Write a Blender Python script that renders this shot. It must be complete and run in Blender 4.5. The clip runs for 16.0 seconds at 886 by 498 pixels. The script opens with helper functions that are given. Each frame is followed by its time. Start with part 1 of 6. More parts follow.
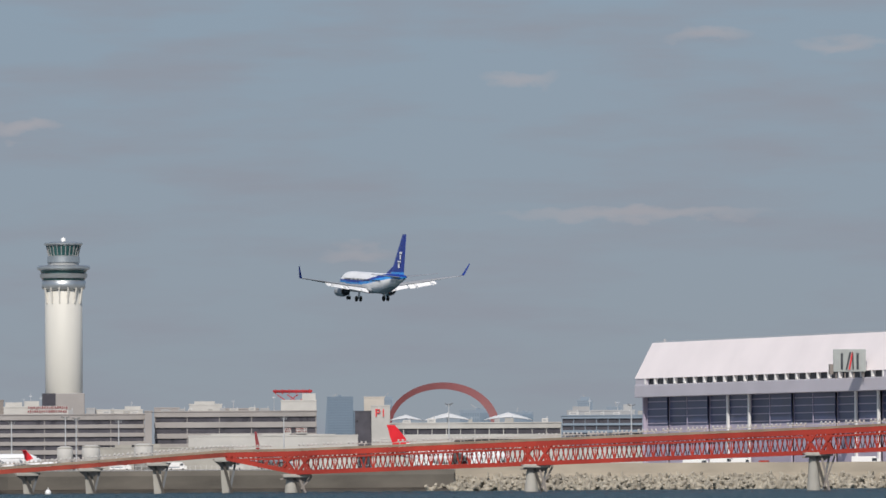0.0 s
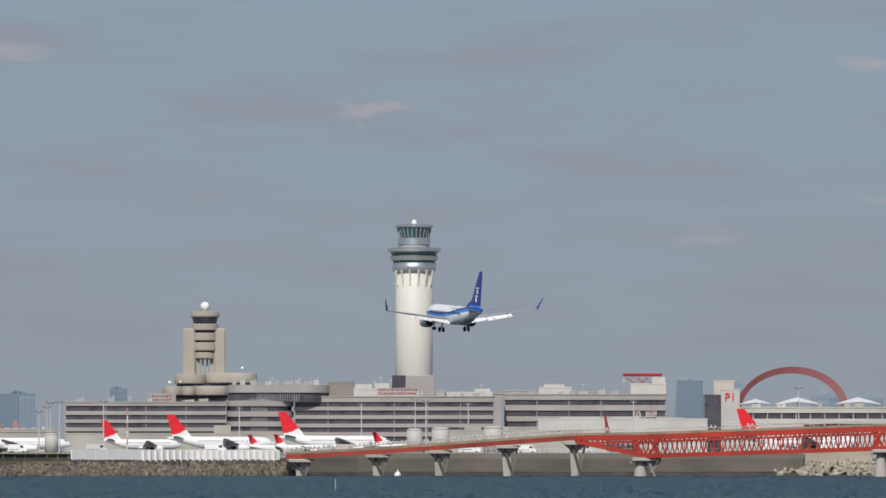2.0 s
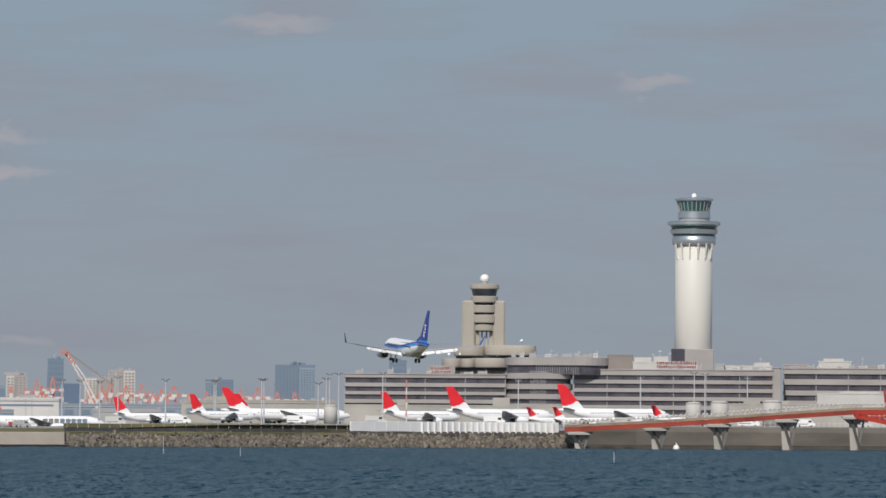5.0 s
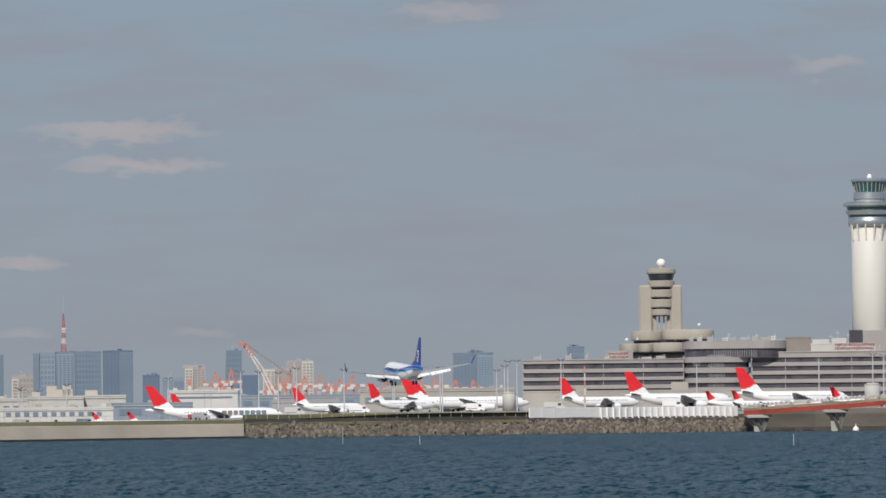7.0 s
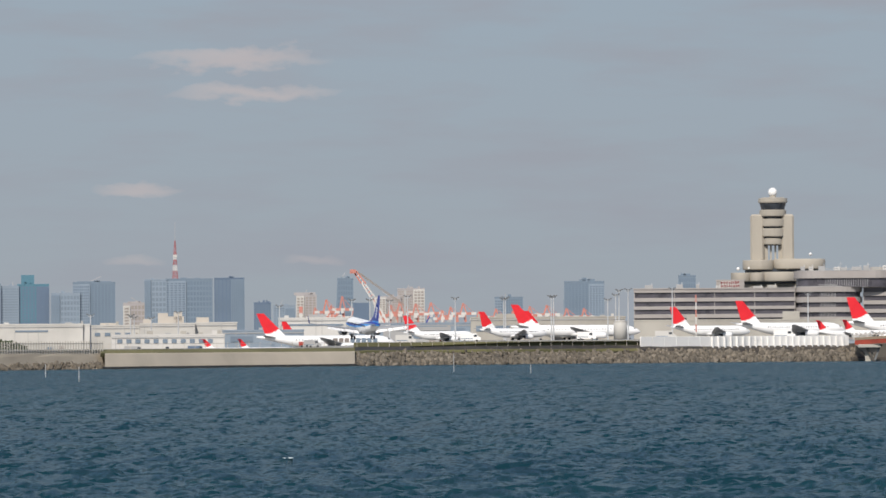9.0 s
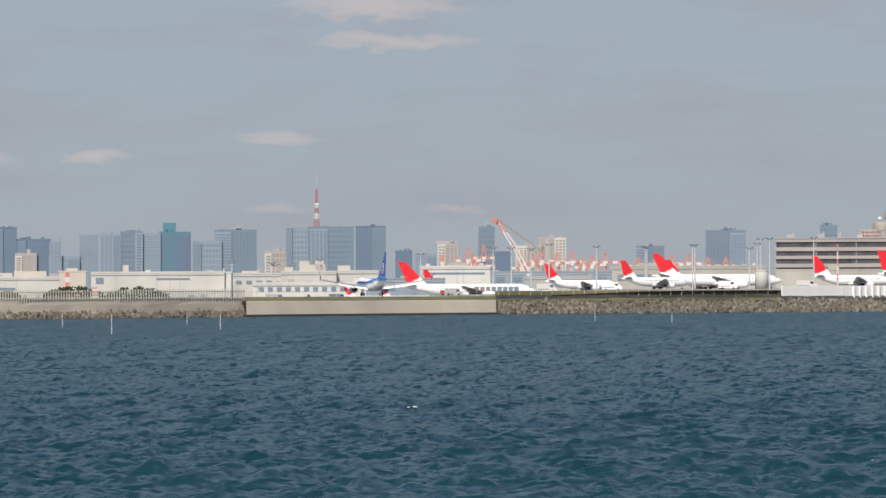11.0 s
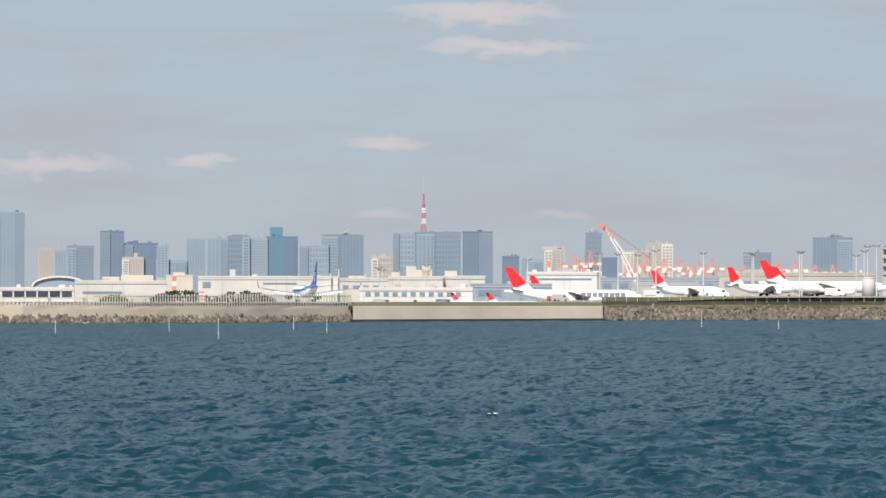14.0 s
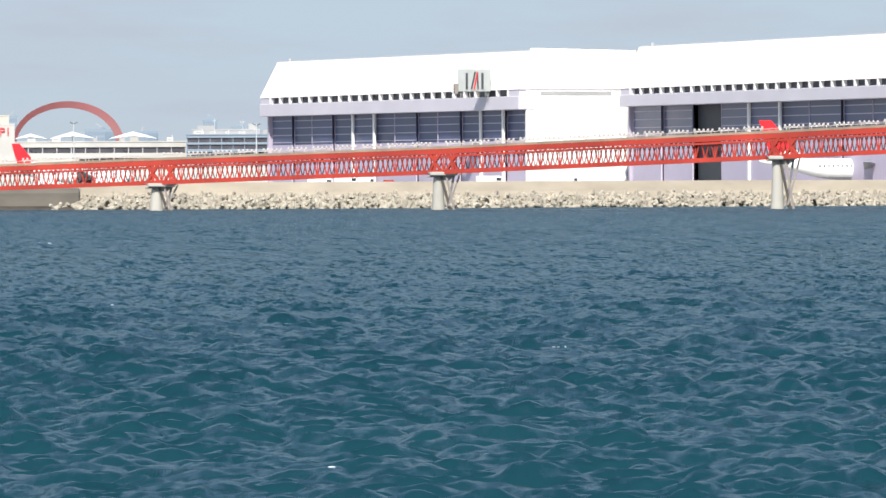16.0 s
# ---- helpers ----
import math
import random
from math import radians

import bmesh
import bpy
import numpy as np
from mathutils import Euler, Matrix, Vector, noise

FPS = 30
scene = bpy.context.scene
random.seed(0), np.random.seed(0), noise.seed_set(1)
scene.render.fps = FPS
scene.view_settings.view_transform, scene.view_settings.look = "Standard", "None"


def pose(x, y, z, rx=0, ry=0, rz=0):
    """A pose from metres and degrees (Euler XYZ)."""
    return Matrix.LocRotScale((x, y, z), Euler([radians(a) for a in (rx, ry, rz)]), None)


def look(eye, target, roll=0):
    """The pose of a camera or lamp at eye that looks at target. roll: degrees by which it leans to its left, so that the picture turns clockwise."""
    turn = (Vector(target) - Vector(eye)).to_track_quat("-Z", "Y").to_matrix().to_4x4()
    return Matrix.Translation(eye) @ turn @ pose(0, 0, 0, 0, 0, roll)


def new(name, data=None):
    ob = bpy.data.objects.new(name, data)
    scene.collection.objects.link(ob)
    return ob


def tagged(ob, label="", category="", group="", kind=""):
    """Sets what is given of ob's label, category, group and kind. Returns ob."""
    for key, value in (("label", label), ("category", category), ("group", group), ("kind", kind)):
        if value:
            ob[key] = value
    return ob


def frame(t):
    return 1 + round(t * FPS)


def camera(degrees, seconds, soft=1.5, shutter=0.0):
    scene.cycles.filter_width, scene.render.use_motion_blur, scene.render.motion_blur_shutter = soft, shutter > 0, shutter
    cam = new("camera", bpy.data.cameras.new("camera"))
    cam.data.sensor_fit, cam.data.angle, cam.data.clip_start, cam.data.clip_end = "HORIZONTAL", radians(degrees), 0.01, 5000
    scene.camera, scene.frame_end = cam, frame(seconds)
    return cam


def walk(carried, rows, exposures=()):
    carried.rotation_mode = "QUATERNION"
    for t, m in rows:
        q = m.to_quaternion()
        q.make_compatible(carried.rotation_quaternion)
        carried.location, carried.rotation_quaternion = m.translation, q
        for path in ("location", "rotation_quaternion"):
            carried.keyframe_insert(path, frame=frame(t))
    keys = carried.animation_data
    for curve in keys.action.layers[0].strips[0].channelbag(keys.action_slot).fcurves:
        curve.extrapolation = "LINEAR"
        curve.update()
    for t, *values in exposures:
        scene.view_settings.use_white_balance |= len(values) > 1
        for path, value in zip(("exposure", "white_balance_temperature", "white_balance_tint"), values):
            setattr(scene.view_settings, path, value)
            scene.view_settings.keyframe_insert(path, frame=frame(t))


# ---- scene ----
# A long lens on a far shore: the camera stands on one spot and turns.
S = 13500.0            # bearings and elevations below are in steps of 1/S radian
EYE = 4.5              # height of the lens over the water

cam = camera(2 * math.degrees(math.atan(784 / S)), 16.0, soft=1.6)

# seconds, bearing to the right of north, tilt upwards, lean (degrees)
TURNS = [
    (0.0, 2.854, 1.672, -0.343),
    (0.5, 1.870, 1.627, -0.527),
    (1.0, 1.765, 1.489, -0.087),
    (1.5, 1.128, 1.626, 0.108),
    (2.0, 0.221, 1.554, 0.023),
    (2.5, -0.364, 1.416, -0.049),
    (3.0, -0.868, 1.293, 0.056),
    (3.5, -1.083, 1.382, -0.158),
    (3.7, -1.138, 1.340, 0.017),
    (5.8, -2.346, 1.372, 0.270),
    (6.0, -2.492, 1.412, 0.239),
    (6.5, -2.823, 1.397, -0.030),
    (7.0, -3.202, 1.246, -0.592),
    (7.5, -3.414, 0.878, -0.740),
    (8.0, -3.729, 0.633, -0.426),
    (8.5, -3.973, 0.641, -0.363),
    (9.0, -4.044, 0.714, -0.378),
    (9.5, -3.545, 0.613, -0.269),
    (10.0, -4.407, 0.464, -0.437),
    (10.2, -4.707, 0.415, -0.321),
    (12.3, -5.364, 0.304, -0.106),
    (12.5, -5.468, 0.344, -0.011),
    (13.0, -5.950, 0.478, -0.065),
    (13.5, -5.979, 0.452, -0.031),
    (14.0, -5.911, 0.376, 0.051),
    (14.5, -6.048, 0.257, -0.199),
    (15.0, -5.919, 0.192, -0.690),
    (15.2, -4.547, -0.002, -1.497),
    (15.3, -3.870, -0.095, -1.135),
    (15.4, -3.012, -0.214, -0.885),
    (15.5, -1.571, -0.338, -0.888),
    (15.6, -0.236, -0.405, -0.817),
    (15.7, 1.394, -0.464, -0.751),
    (15.8, 2.809, -0.484, -0.660),
    (16.0, 5.658, -0.451, -0.247),
]


def facing(bearing, tilt, lean):
    m = Matrix.Rotation(radians(-bearing), 4, "Z") @ Matrix.Rotation(radians(90 + tilt), 4, "X")
    return Matrix.Translation((0, 0, EYE)) @ m @ Matrix.Rotation(radians(lean), 4, "Z")


walk(cam, [(t, facing(b, e, r)) for t, b, e, r in TURNS],
     exposures=[(0, -0.08, 6500, 10), (5.8, -0.08, 6500, 10), (7.0, -0.06, 6550, 10), (8.0, 0.1, 6650, 10), (9.0, 0.17, 6700, 10), (10.2, 0.17, 6750, 10), (12.3, 0.57, 6750, 9), (15.0, 0.62, 6750, 9), (15.5, 0.7, 6600, 9), (16.0, 0.87, 6450, 8)])

# ---- light ----
SUN_AZ, SUN_EL = 190.0, 43.0      # the sun stands behind the camera, to its left


def link(tree, a, b):
    tree.links.new(a, b)


def mnode(tree, op, a, b=None, clamp=False):
    n = tree.nodes.new("ShaderNodeMath")
    n.operation, n.use_clamp = op, clamp
    for i, v in enumerate((a, b)):
        if v is None:
            continue
        if isinstance(v, (int, float)):
            n.inputs[i].default_value = v
        else:
            link(tree, v, n.inputs[i])
    return n.outputs[0]


def mixc(tree, fac, a, b):
    n = tree.nodes.new("ShaderNodeMix")
    n.data_type = "RGBA"
    for i, v in ((0, fac), (6, a), (7, b)):
        if isinstance(v, (int, float)):
            n.inputs[i].default_value = v
        elif isinstance(v, tuple):
            n.inputs[i].default_value = (*v, 1)
        else:
            link(tree, v, n.inputs[i])
    return n.outputs[2]


def make_world():
    w = bpy.data.worlds.new("sky")
    scene.world = w
    w.use_nodes = True
    t = w.node_tree
    bg = t.nodes["Background"]
    sky = t.nodes.new("ShaderNodeTexSky")
    sky.sky_type, sky.sun_disc = "NISHITA", False
    sky.sun_elevation, sky.sun_rotation = radians(SUN_EL), radians(SUN_AZ)
    sky.air_density, sky.dust_density = 1.0, 0.6
    co = t.nodes.new("ShaderNodeTexCoord")
    sep = t.nodes.new("ShaderNodeSeparateXYZ")
    link(t, co.outputs["Generated"], sep.inputs[0])
    x, y, z = sep.outputs
    az = mnode(t, "MULTIPLY", mnode(t, "ARCTAN2", x, y), S)
    el = mnode(t, "MULTIPLY", mnode(t, "ARCSINE", z), S)
    comb = t.nodes.new("ShaderNodeCombineXYZ")
    link(t, mnode(t, "MULTIPLY", az, 0.0016), comb.inputs[0])
    link(t, mnode(t, "MULTIPLY", el, 0.0085), comb.inputs[1])
    n1 = t.nodes.new("ShaderNodeTexNoise")
    n1.inputs["Scale"].default_value, n1.inputs["Detail"].default_value, n1.inputs["Roughness"].default_value = 1.3, 5, 0.55
    link(t, comb.outputs[0], n1.inputs["Vector"])
    n2 = t.nodes.new("ShaderNodeTexNoise")
    n2.inputs["Scale"].default_value, n2.inputs["Detail"].default_value = 3.4, 5
    puff = t.nodes.new("ShaderNodeCombineXYZ")
    link(t, mnode(t, "MULTIPLY", az, 0.0042), puff.inputs[0])
    link(t, mnode(t, "MULTIPLY", el, 0.0095), puff.inputs[1])
    link(t, puff.outputs[0], n2.inputs["Vector"])
    # pale haze at the horizon, a little bluer higher up
    up = mnode(t, "MULTIPLY", el, 1 / 950.0, True)
    haze = mixc(t, up, SKY_LOW, SKY_HIGH)
    streak = t.nodes.new("ShaderNodeMapRange")
    streak.inputs[1].default_value, streak.inputs[2].default_value = 0.44, 0.66
    link(t, n1.outputs["Fac"], streak.inputs[0])
    grey = mixc(t, mnode(t, "MULTIPLY", streak.outputs[0], 0.75), haze, SKY_GREY)
    # single lit clouds: bearing, elevation, half width, half height, weight
    lit = None
    wob = mnode(t, "MULTIPLY", mnode(t, "SUBTRACT", n2.outputs["Fac"], 0.5), 3.4)
    for b, e, hw, hh, k in CLOUDS:
        dx = mnode(t, "MULTIPLY", mnode(t, "SUBTRACT", az, b), 1.0 / hw)
        dy = mnode(t, "ADD", mnode(t, "MULTIPLY", mnode(t, "SUBTRACT", el, e), 1.0 / hh), wob)
        r = mnode(t, "ADD", mnode(t, "MULTIPLY", dx, dx), mnode(t, "MULTIPLY", dy, dy))
        m = mnode(t, "MULTIPLY", mnode(t, "SUBTRACT", 1.0, r, True), k)
        lit = m if lit is None else mnode(t, "MAXIMUM", lit, m)
    cloud = mixc(t, lit, grey, SKY_LIT)
    # the painted haze belongs to the low sky; above it the clear sky takes over
    fade = t.nodes.new("ShaderNodeMapRange")
    fade.inputs[1].default_value, fade.inputs[2].default_value = 1400.0, 5200.0
    link(t, el, fade.inputs[0])
    link(t, mixc(t, fade.outputs[0], cloud, sky.outputs[0]), bg.inputs[0])
    bg.inputs[1].default_value = 0.1


SKY_LOW, SKY_HIGH = (3.0, 3.38, 3.82), (2.75, 3.62, 4.5)
SKY_GREY, SKY_LIT = (2.88, 3.12, 3.66), (5.0, 4.4, 4.4)
CLOUDS = [
    (-1325, 507, 185, 21, 0.58), (-1285, 447, 165, 17, 0.58), (-1492, 275, 85, 12, 0.52), (-2085, 236, 150, 20, 0.5),
    (-1818, 247, 70, 14, 0.55), (-68, 612, 75, 22, 0.42), (1010, 454, 260, 16, 0.36), (-745, 714, 110, 18, 0.4),
    (520, 388, 75, 20, 0.26), (-1500, 150, 60, 9, 0.3), (-1180, 150, 60, 10, 0.28), (809, 694, 75, 17, 0.38), (1146, 771, 85, 18, 0.34), (1381, 750, 95, 18, 0.34),
]
make_world()

sun = new("sun", bpy.data.lights.new("sun", "SUN"))
sun.data.energy, sun.data.angle, sun.data.color = 3.9, radians(0.5), (1.0, 0.94, 0.86)
_a, _e = radians(SUN_AZ), radians(SUN_EL)
sun.matrix_world = look((0, 0, 0), (-math.sin(_a) * math.cos(_e), -math.cos(_a) * math.cos(_e), -math.sin(_e)))

# ---- materials ----


def mat(name, color, rough=0.6, metal=0.0, vary=0.12, scale=0.6, grain=8.0, bump=0.1, tone=None, stretch=(1, 1, 1), pieces=0.0):
    """A painted or mineral surface with stains at one scale and grain at another."""
    m = bpy.data.materials.new(name)
    m.use_nodes = True
    t = m.node_tree
    b = t.nodes["Principled BSDF"]
    co = t.nodes.new("ShaderNodeTexCoord")
    mp = t.nodes.new("ShaderNodeMapping")
    mp.inputs["Scale"].default_value = stretch
    link(t, co.outputs["Object"], mp.inputs[0])
    n1 = t.nodes.new("ShaderNodeTexNoise")
    n1.inputs["Scale"].default_value, n1.inputs["Detail"].default_value = scale, 4
    n2 = t.nodes.new("ShaderNodeTexNoise")
    n2.inputs["Scale"].default_value, n2.inputs["Detail"].default_value = grain, 3
    link(t, mp.outputs[0], n1.inputs["Vector"])
    link(t, mp.outputs[0], n2.inputs["Vector"])
    dark = tuple(max(0.0, c * (1 - 2.2 * vary)) for c in color)
    tone = tone or tuple(min(1.0, c * (1 + vary)) for c in color)
    r1 = t.nodes.new("ShaderNodeMapRange")
    r1.inputs[1].default_value, r1.inputs[2].default_value = 0.3, 0.7
    link(t, n1.outputs["Fac"], r1.inputs[0])
    c1 = mixc(t, r1.outputs[0], dark, tone)
    c2 = mixc(t, mnode(t, "MULTIPLY", n2.outputs["Fac"], 0.5), c1, color)
    oi = t.nodes.new("ShaderNodeObjectInfo")
    c3 = mixc(t, mnode(t, "MULTIPLY", oi.outputs["Random"], vary * 1.5), c2, dark)
    if pieces:
        geo = t.nodes.new("ShaderNodeNewGeometry")
        c3 = mixc(t, mnode(t, "MULTIPLY", geo.outputs["Random Per Island"], pieces), c3, tuple(c * 0.3 for c in color))
    link(t, c3, b.inputs["Base Color"])
    b.inputs["Metallic"].default_value = metal
    rr = t.nodes.new("ShaderNodeMapRange")
    rr.inputs[3].default_value, rr.inputs[4].default_value = max(0.02, rough - 0.12), min(1, rough + 0.12)
    link(t, n1.outputs["Fac"], rr.inputs[0])
    link(t, rr.outputs[0], b.inputs["Roughness"])
    if bump:
        bp = t.nodes.new("ShaderNodeBump")
        bp.inputs["Strength"].default_value, bp.inputs["Distance"].default_value = bump, 0.1
        link(t, n2.outputs["Fac"], bp.inputs["Height"])
        link(t, bp.outputs[0], b.inputs["Normal"])
    return m


def water_mat():
    m = bpy.data.materials.new("sea_water")
    m.use_nodes = True
    t = m.node_tree
    b = t.nodes["Principled BSDF"]
    co = t.nodes.new("ShaderNodeTexCoord")
    n1 = t.nodes.new("ShaderNodeTexNoise")
    n1.inputs["Scale"].default_value, n1.inputs["Detail"].default_value = 0.02, 3
    link(t, co.outputs["Object"], n1.inputs["Vector"])
    link(t, mixc(t, n1.outputs["Fac"], (0.004, 0.028, 0.041), (0.007, 0.042, 0.052)), b.inputs["Base Color"])
    b.inputs["Roughness"].default_value = 0.12
    b.inputs["IOR"].default_value = 1.33
    # ripples too fine for the mesh: two layers of slopes, stronger where gusts pass
    gust_map = t.nodes.new("ShaderNodeMapping")
    gust_map.inputs["Scale"].default_value = (0.5, 0.035, 1)
    link(t, co.outputs["Object"], gust_map.inputs[0])
    gust = t.nodes.new("ShaderNodeTexNoise")
    gust.inputs["Scale"].default_value, gust.inputs["Detail"].default_value = 1.0, 5
    link(t, gust_map.outputs[0], gust.inputs["Vector"])
    geo = t.nodes.new("ShaderNodeNewGeometry")
    total = geo.outputs["Normal"]
    for scale, amount in (((1.1, 0.7, 1), RIPPLE), ((4.5, 3.0, 1), RIPPLE * 0.8), ((2.3, 1.6, 1), RIPPLE * 0.8), ((1.5, 0.07, 1), RIPPLE * 1.1), ((0.45, 0.02, 1), RIPPLE * 0.8)):
        at_map = t.nodes.new("ShaderNodeMapping")
        at_map.inputs["Scale"].default_value = scale
        link(t, co.outputs["Object"], at_map.inputs[0])
        n = t.nodes.new("ShaderNodeTexNoise")
        n.inputs["Scale"].default_value, n.inputs["Detail"].default_value = 1.0, 3
        link(t, at_map.outputs[0], n.inputs["Vector"])
        sub = t.nodes.new("ShaderNodeVectorMath")
        sub.operation = "SUBTRACT"
        sub.inputs[1].default_value = (0.5, 0.5, 0.5)
        link(t, n.outputs["Color"], sub.inputs[0])
        mul = t.nodes.new("ShaderNodeVectorMath")
        mul.operation = "MULTIPLY"
        mul.inputs[1].default_value = (amount * 2, amount * 2, 0)
        link(t, sub.outputs[0], mul.inputs[0])
        sc = t.nodes.new("ShaderNodeVectorMath")
        sc.operation = "SCALE"
        link(t, mul.outputs[0], sc.inputs[0])
        link(t, mnode(t, "ADD", mnode(t, "MULTIPLY", gust.outputs["Fac"], 2.2), -0.1), sc.inputs["Scale"])
        add = t.nodes.new("ShaderNodeVectorMath")
        add.operation = "ADD"
        link(t, total, add.inputs[0])
        link(t, sc.outputs[0], add.inputs[1])
        total = add.outputs[0]
    nrm = t.nodes.new("ShaderNodeVectorMath")
    nrm.operation = "NORMALIZE"
    link(t, total, nrm.inputs[0])
    body = t.nodes.new("ShaderNodeBsdfDiffuse")
    link(t, b.inputs["Base Color"].links[0].from_socket, body.inputs["Color"])
    gloss = t.nodes.new("ShaderNodeBsdfGlossy")
    gloss.inputs["Roughness"].default_value = 0.22
    link(t, nrm.outputs[0], gloss.inputs["Normal"])
    fr = t.nodes.new("ShaderNodeFresnel")
    fr.inputs["IOR"].default_value = 1.33
    link(t, nrm.outputs[0], fr.inputs["Normal"])
    share = t.nodes.new("ShaderNodeMapRange")
    share.inputs[2].default_value = 0.6
    share.inputs[3].default_value, share.inputs[4].default_value = 0.02, SHEEN
    link(t, fr.outputs[0], share.inputs[0])
    mix = t.nodes.new("ShaderNodeMixShader")
    link(t, share.outputs[0], mix.inputs[0])
    link(t, body.outputs[0], mix.inputs[1])
    link(t, gloss.outputs[0], mix.inputs[2])
    link(t, mix.outputs[0], t.nodes["Material Output"].inputs["Surface"])
    return m


SHEEN = 0.38
RIPPLE = 0.52
WATER = water_mat()
CONCRETE = mat("pale_concrete", (0.4, 0.38, 0.34), 0.85, vary=0.14, scale=0.05, grain=0.8)
CONCRETE_TAN = mat("tan_concrete", (0.41, 0.355, 0.28), 0.9, vary=0.14, scale=0.08, grain=1.0, stretch=(1, 1, 3))
CONCRETE_DARK = mat("weathered_quay_concrete", (0.135, 0.12, 0.1), 0.9, vary=0.2, scale=0.08, grain=1.0, stretch=(1, 1, 3))
# wet tide brown; its darkness also stands in for shade among boulders
TIDE_AND_SHADE = mat("wet_tide_and_rock_shade", (0.07, 0.06, 0.05), 0.5, vary=0.25, scale=0.3, grain=2)
ROCK = mat("brown_rock", (0.25, 0.215, 0.17), 0.9, vary=0.3, scale=0.25, grain=2, pieces=0.9)
ROCK_PALE = mat("pale_cast_concrete", (0.43, 0.385, 0.31), 0.9, vary=0.2, scale=0.3, grain=2, pieces=0.4)
GRASS = mat("dry_grass", (0.15, 0.14, 0.06), 0.95, vary=0.25, scale=0.03, grain=1.0)
APRON = mat("apron_concrete", (0.3, 0.29, 0.27), 0.9, vary=0.1, scale=0.02, grain=0.5)
WHITE = mat("white_paint", (0.8, 0.79, 0.77), 0.5, vary=0.05, scale=0.15, grain=1.0)
WHITE_WALL = mat("white_panel_wall", (0.5, 0.485, 0.455), 0.7, vary=0.12, scale=0.06, grain=0.6)
CREAM = mat("cream_wall", (0.5, 0.455, 0.4), 0.8, vary=0.1, scale=0.06, grain=0.6)
TOWER_WHITE = mat("tower_white", (0.66, 0.64, 0.58), 0.6, vary=0.05, scale=0.05, grain=0.5, stretch=(1, 1, 0.2))
STEEL = mat("brushed_silver_panel", (0.5, 0.53, 0.54), 0.35, 0.75, vary=0.08, scale=0.1, grain=1)
GREYPANEL = mat("grey_panel", (0.36, 0.36, 0.36), 0.6, vary=0.1, scale=0.08, grain=0.8)
BROWNPANEL = mat("brown_grey_panel", (0.24, 0.21, 0.19), 0.7, vary=0.1, scale=0.1, grain=1)
# near black; also stands in for shade in recesses and gaps
DARK = mat("near_black_and_recess_shade", (0.035, 0.04, 0.05), 0.6, vary=0.2, scale=0.1)
GLASS = mat("tinted_green_glass", (0.03, 0.1, 0.1), 0.12, 0.0, vary=0.2, scale=0.2, bump=0)
WINDOW = mat("dark_window_glass", (0.05, 0.06, 0.075), 0.15, 0.0, vary=0.3, scale=0.3, bump=0)
TERMINAL = mat("grey_beige_concrete", (0.35, 0.325, 0.31), 0.8, vary=0.12, scale=0.05, grain=0.6)
OLDTOWER = mat("warm_grey_concrete", (0.4, 0.365, 0.31), 0.85, vary=0.14, scale=0.05, grain=0.6, stretch=(1, 1, 0.3))
ORANGE = mat("international_orange_paint", (0.4, 0.036, 0.02), 0.7, vary=0.2, scale=0.1, grain=1)
RUST = mat("faded_orange_deck", (0.36, 0.055, 0.032), 0.75, vary=0.3, scale=0.15, grain=1.2)
RED = mat("signal_red_paint", (0.72, 0.02, 0.03), 0.4, vary=0.06, scale=0.2)
DARKRED = mat("deep_red_paint", (0.4, 0.015, 0.02), 0.45, vary=0.1, scale=0.2)
LAMPGREY = mat("dark_lamp_housing", (0.14, 0.145, 0.15), 0.5, vary=0.15)
ARCHRED = mat("weathered_red_steel", (0.22, 0.065, 0.068), 0.6, vary=0.14, scale=0.06, grain=0.6)
LILAC = mat("lilac_grey_door", (0.45, 0.4, 0.5), 0.6, vary=0.06, scale=0.06, grain=0.5)
LILAC_PALE = mat("pale_lilac_fascia", (0.56, 0.53, 0.58), 0.6, vary=0.05, scale=0.06, grain=0.5)
ROOFPINK = mat("pinkish_white_roof", (0.9, 0.82, 0.81), 0.55, vary=0.04, scale=0.05, grain=0.4)
NAVY = mat("dark_blue_paint", (0.012, 0.04, 0.3), 0.3, vary=0.06, scale=0.3, bump=0)
SKYBLUE = mat("light_blue_paint", (0.04, 0.3, 0.75), 0.3, vary=0.06, scale=0.3, bump=0)
PLANEWHITE = mat("aircraft_white_paint", (0.82, 0.82, 0.82), 0.3, vary=0.03, scale=0.2, bump=0)
PLANEGREY = mat("aircraft_grey_paint", (0.4, 0.42, 0.44), 0.35, vary=0.08, scale=0.3, bump=0)
ALU = mat("bare_aluminium", (0.7, 0.7, 0.72), 0.3, 0.9, vary=0.05, scale=0.4, bump=0)
RUBBER = mat("black_rubber", (0.02, 0.02, 0.02), 0.8, vary=0.2)
POLE = mat("galvanised_pole", (0.55, 0.56, 0.57), 0.5, 0.3, vary=0.1)
# skyline blues: the haze of distance is mixed into the base colours
BLUEGREY = mat("haze_tinted_blue_grey_facade", (0.17, 0.225, 0.285), 0.4, vary=0.1, scale=0.02, grain=0.3, stretch=(1, 1, 0.2))
BLUEDARK = mat("haze_tinted_slate_blue", (0.125, 0.175, 0.25), 0.35, vary=0.12, scale=0.02, grain=0.3, stretch=(1, 1, 0.2))
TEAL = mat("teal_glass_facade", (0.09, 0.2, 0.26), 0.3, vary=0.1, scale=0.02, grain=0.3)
PALEBLUE = mat("haze_tinted_pale_blue", (0.23, 0.285, 0.345), 0.5, vary=0.1, scale=0.02, grain=0.3, stretch=(1, 1, 0.2))
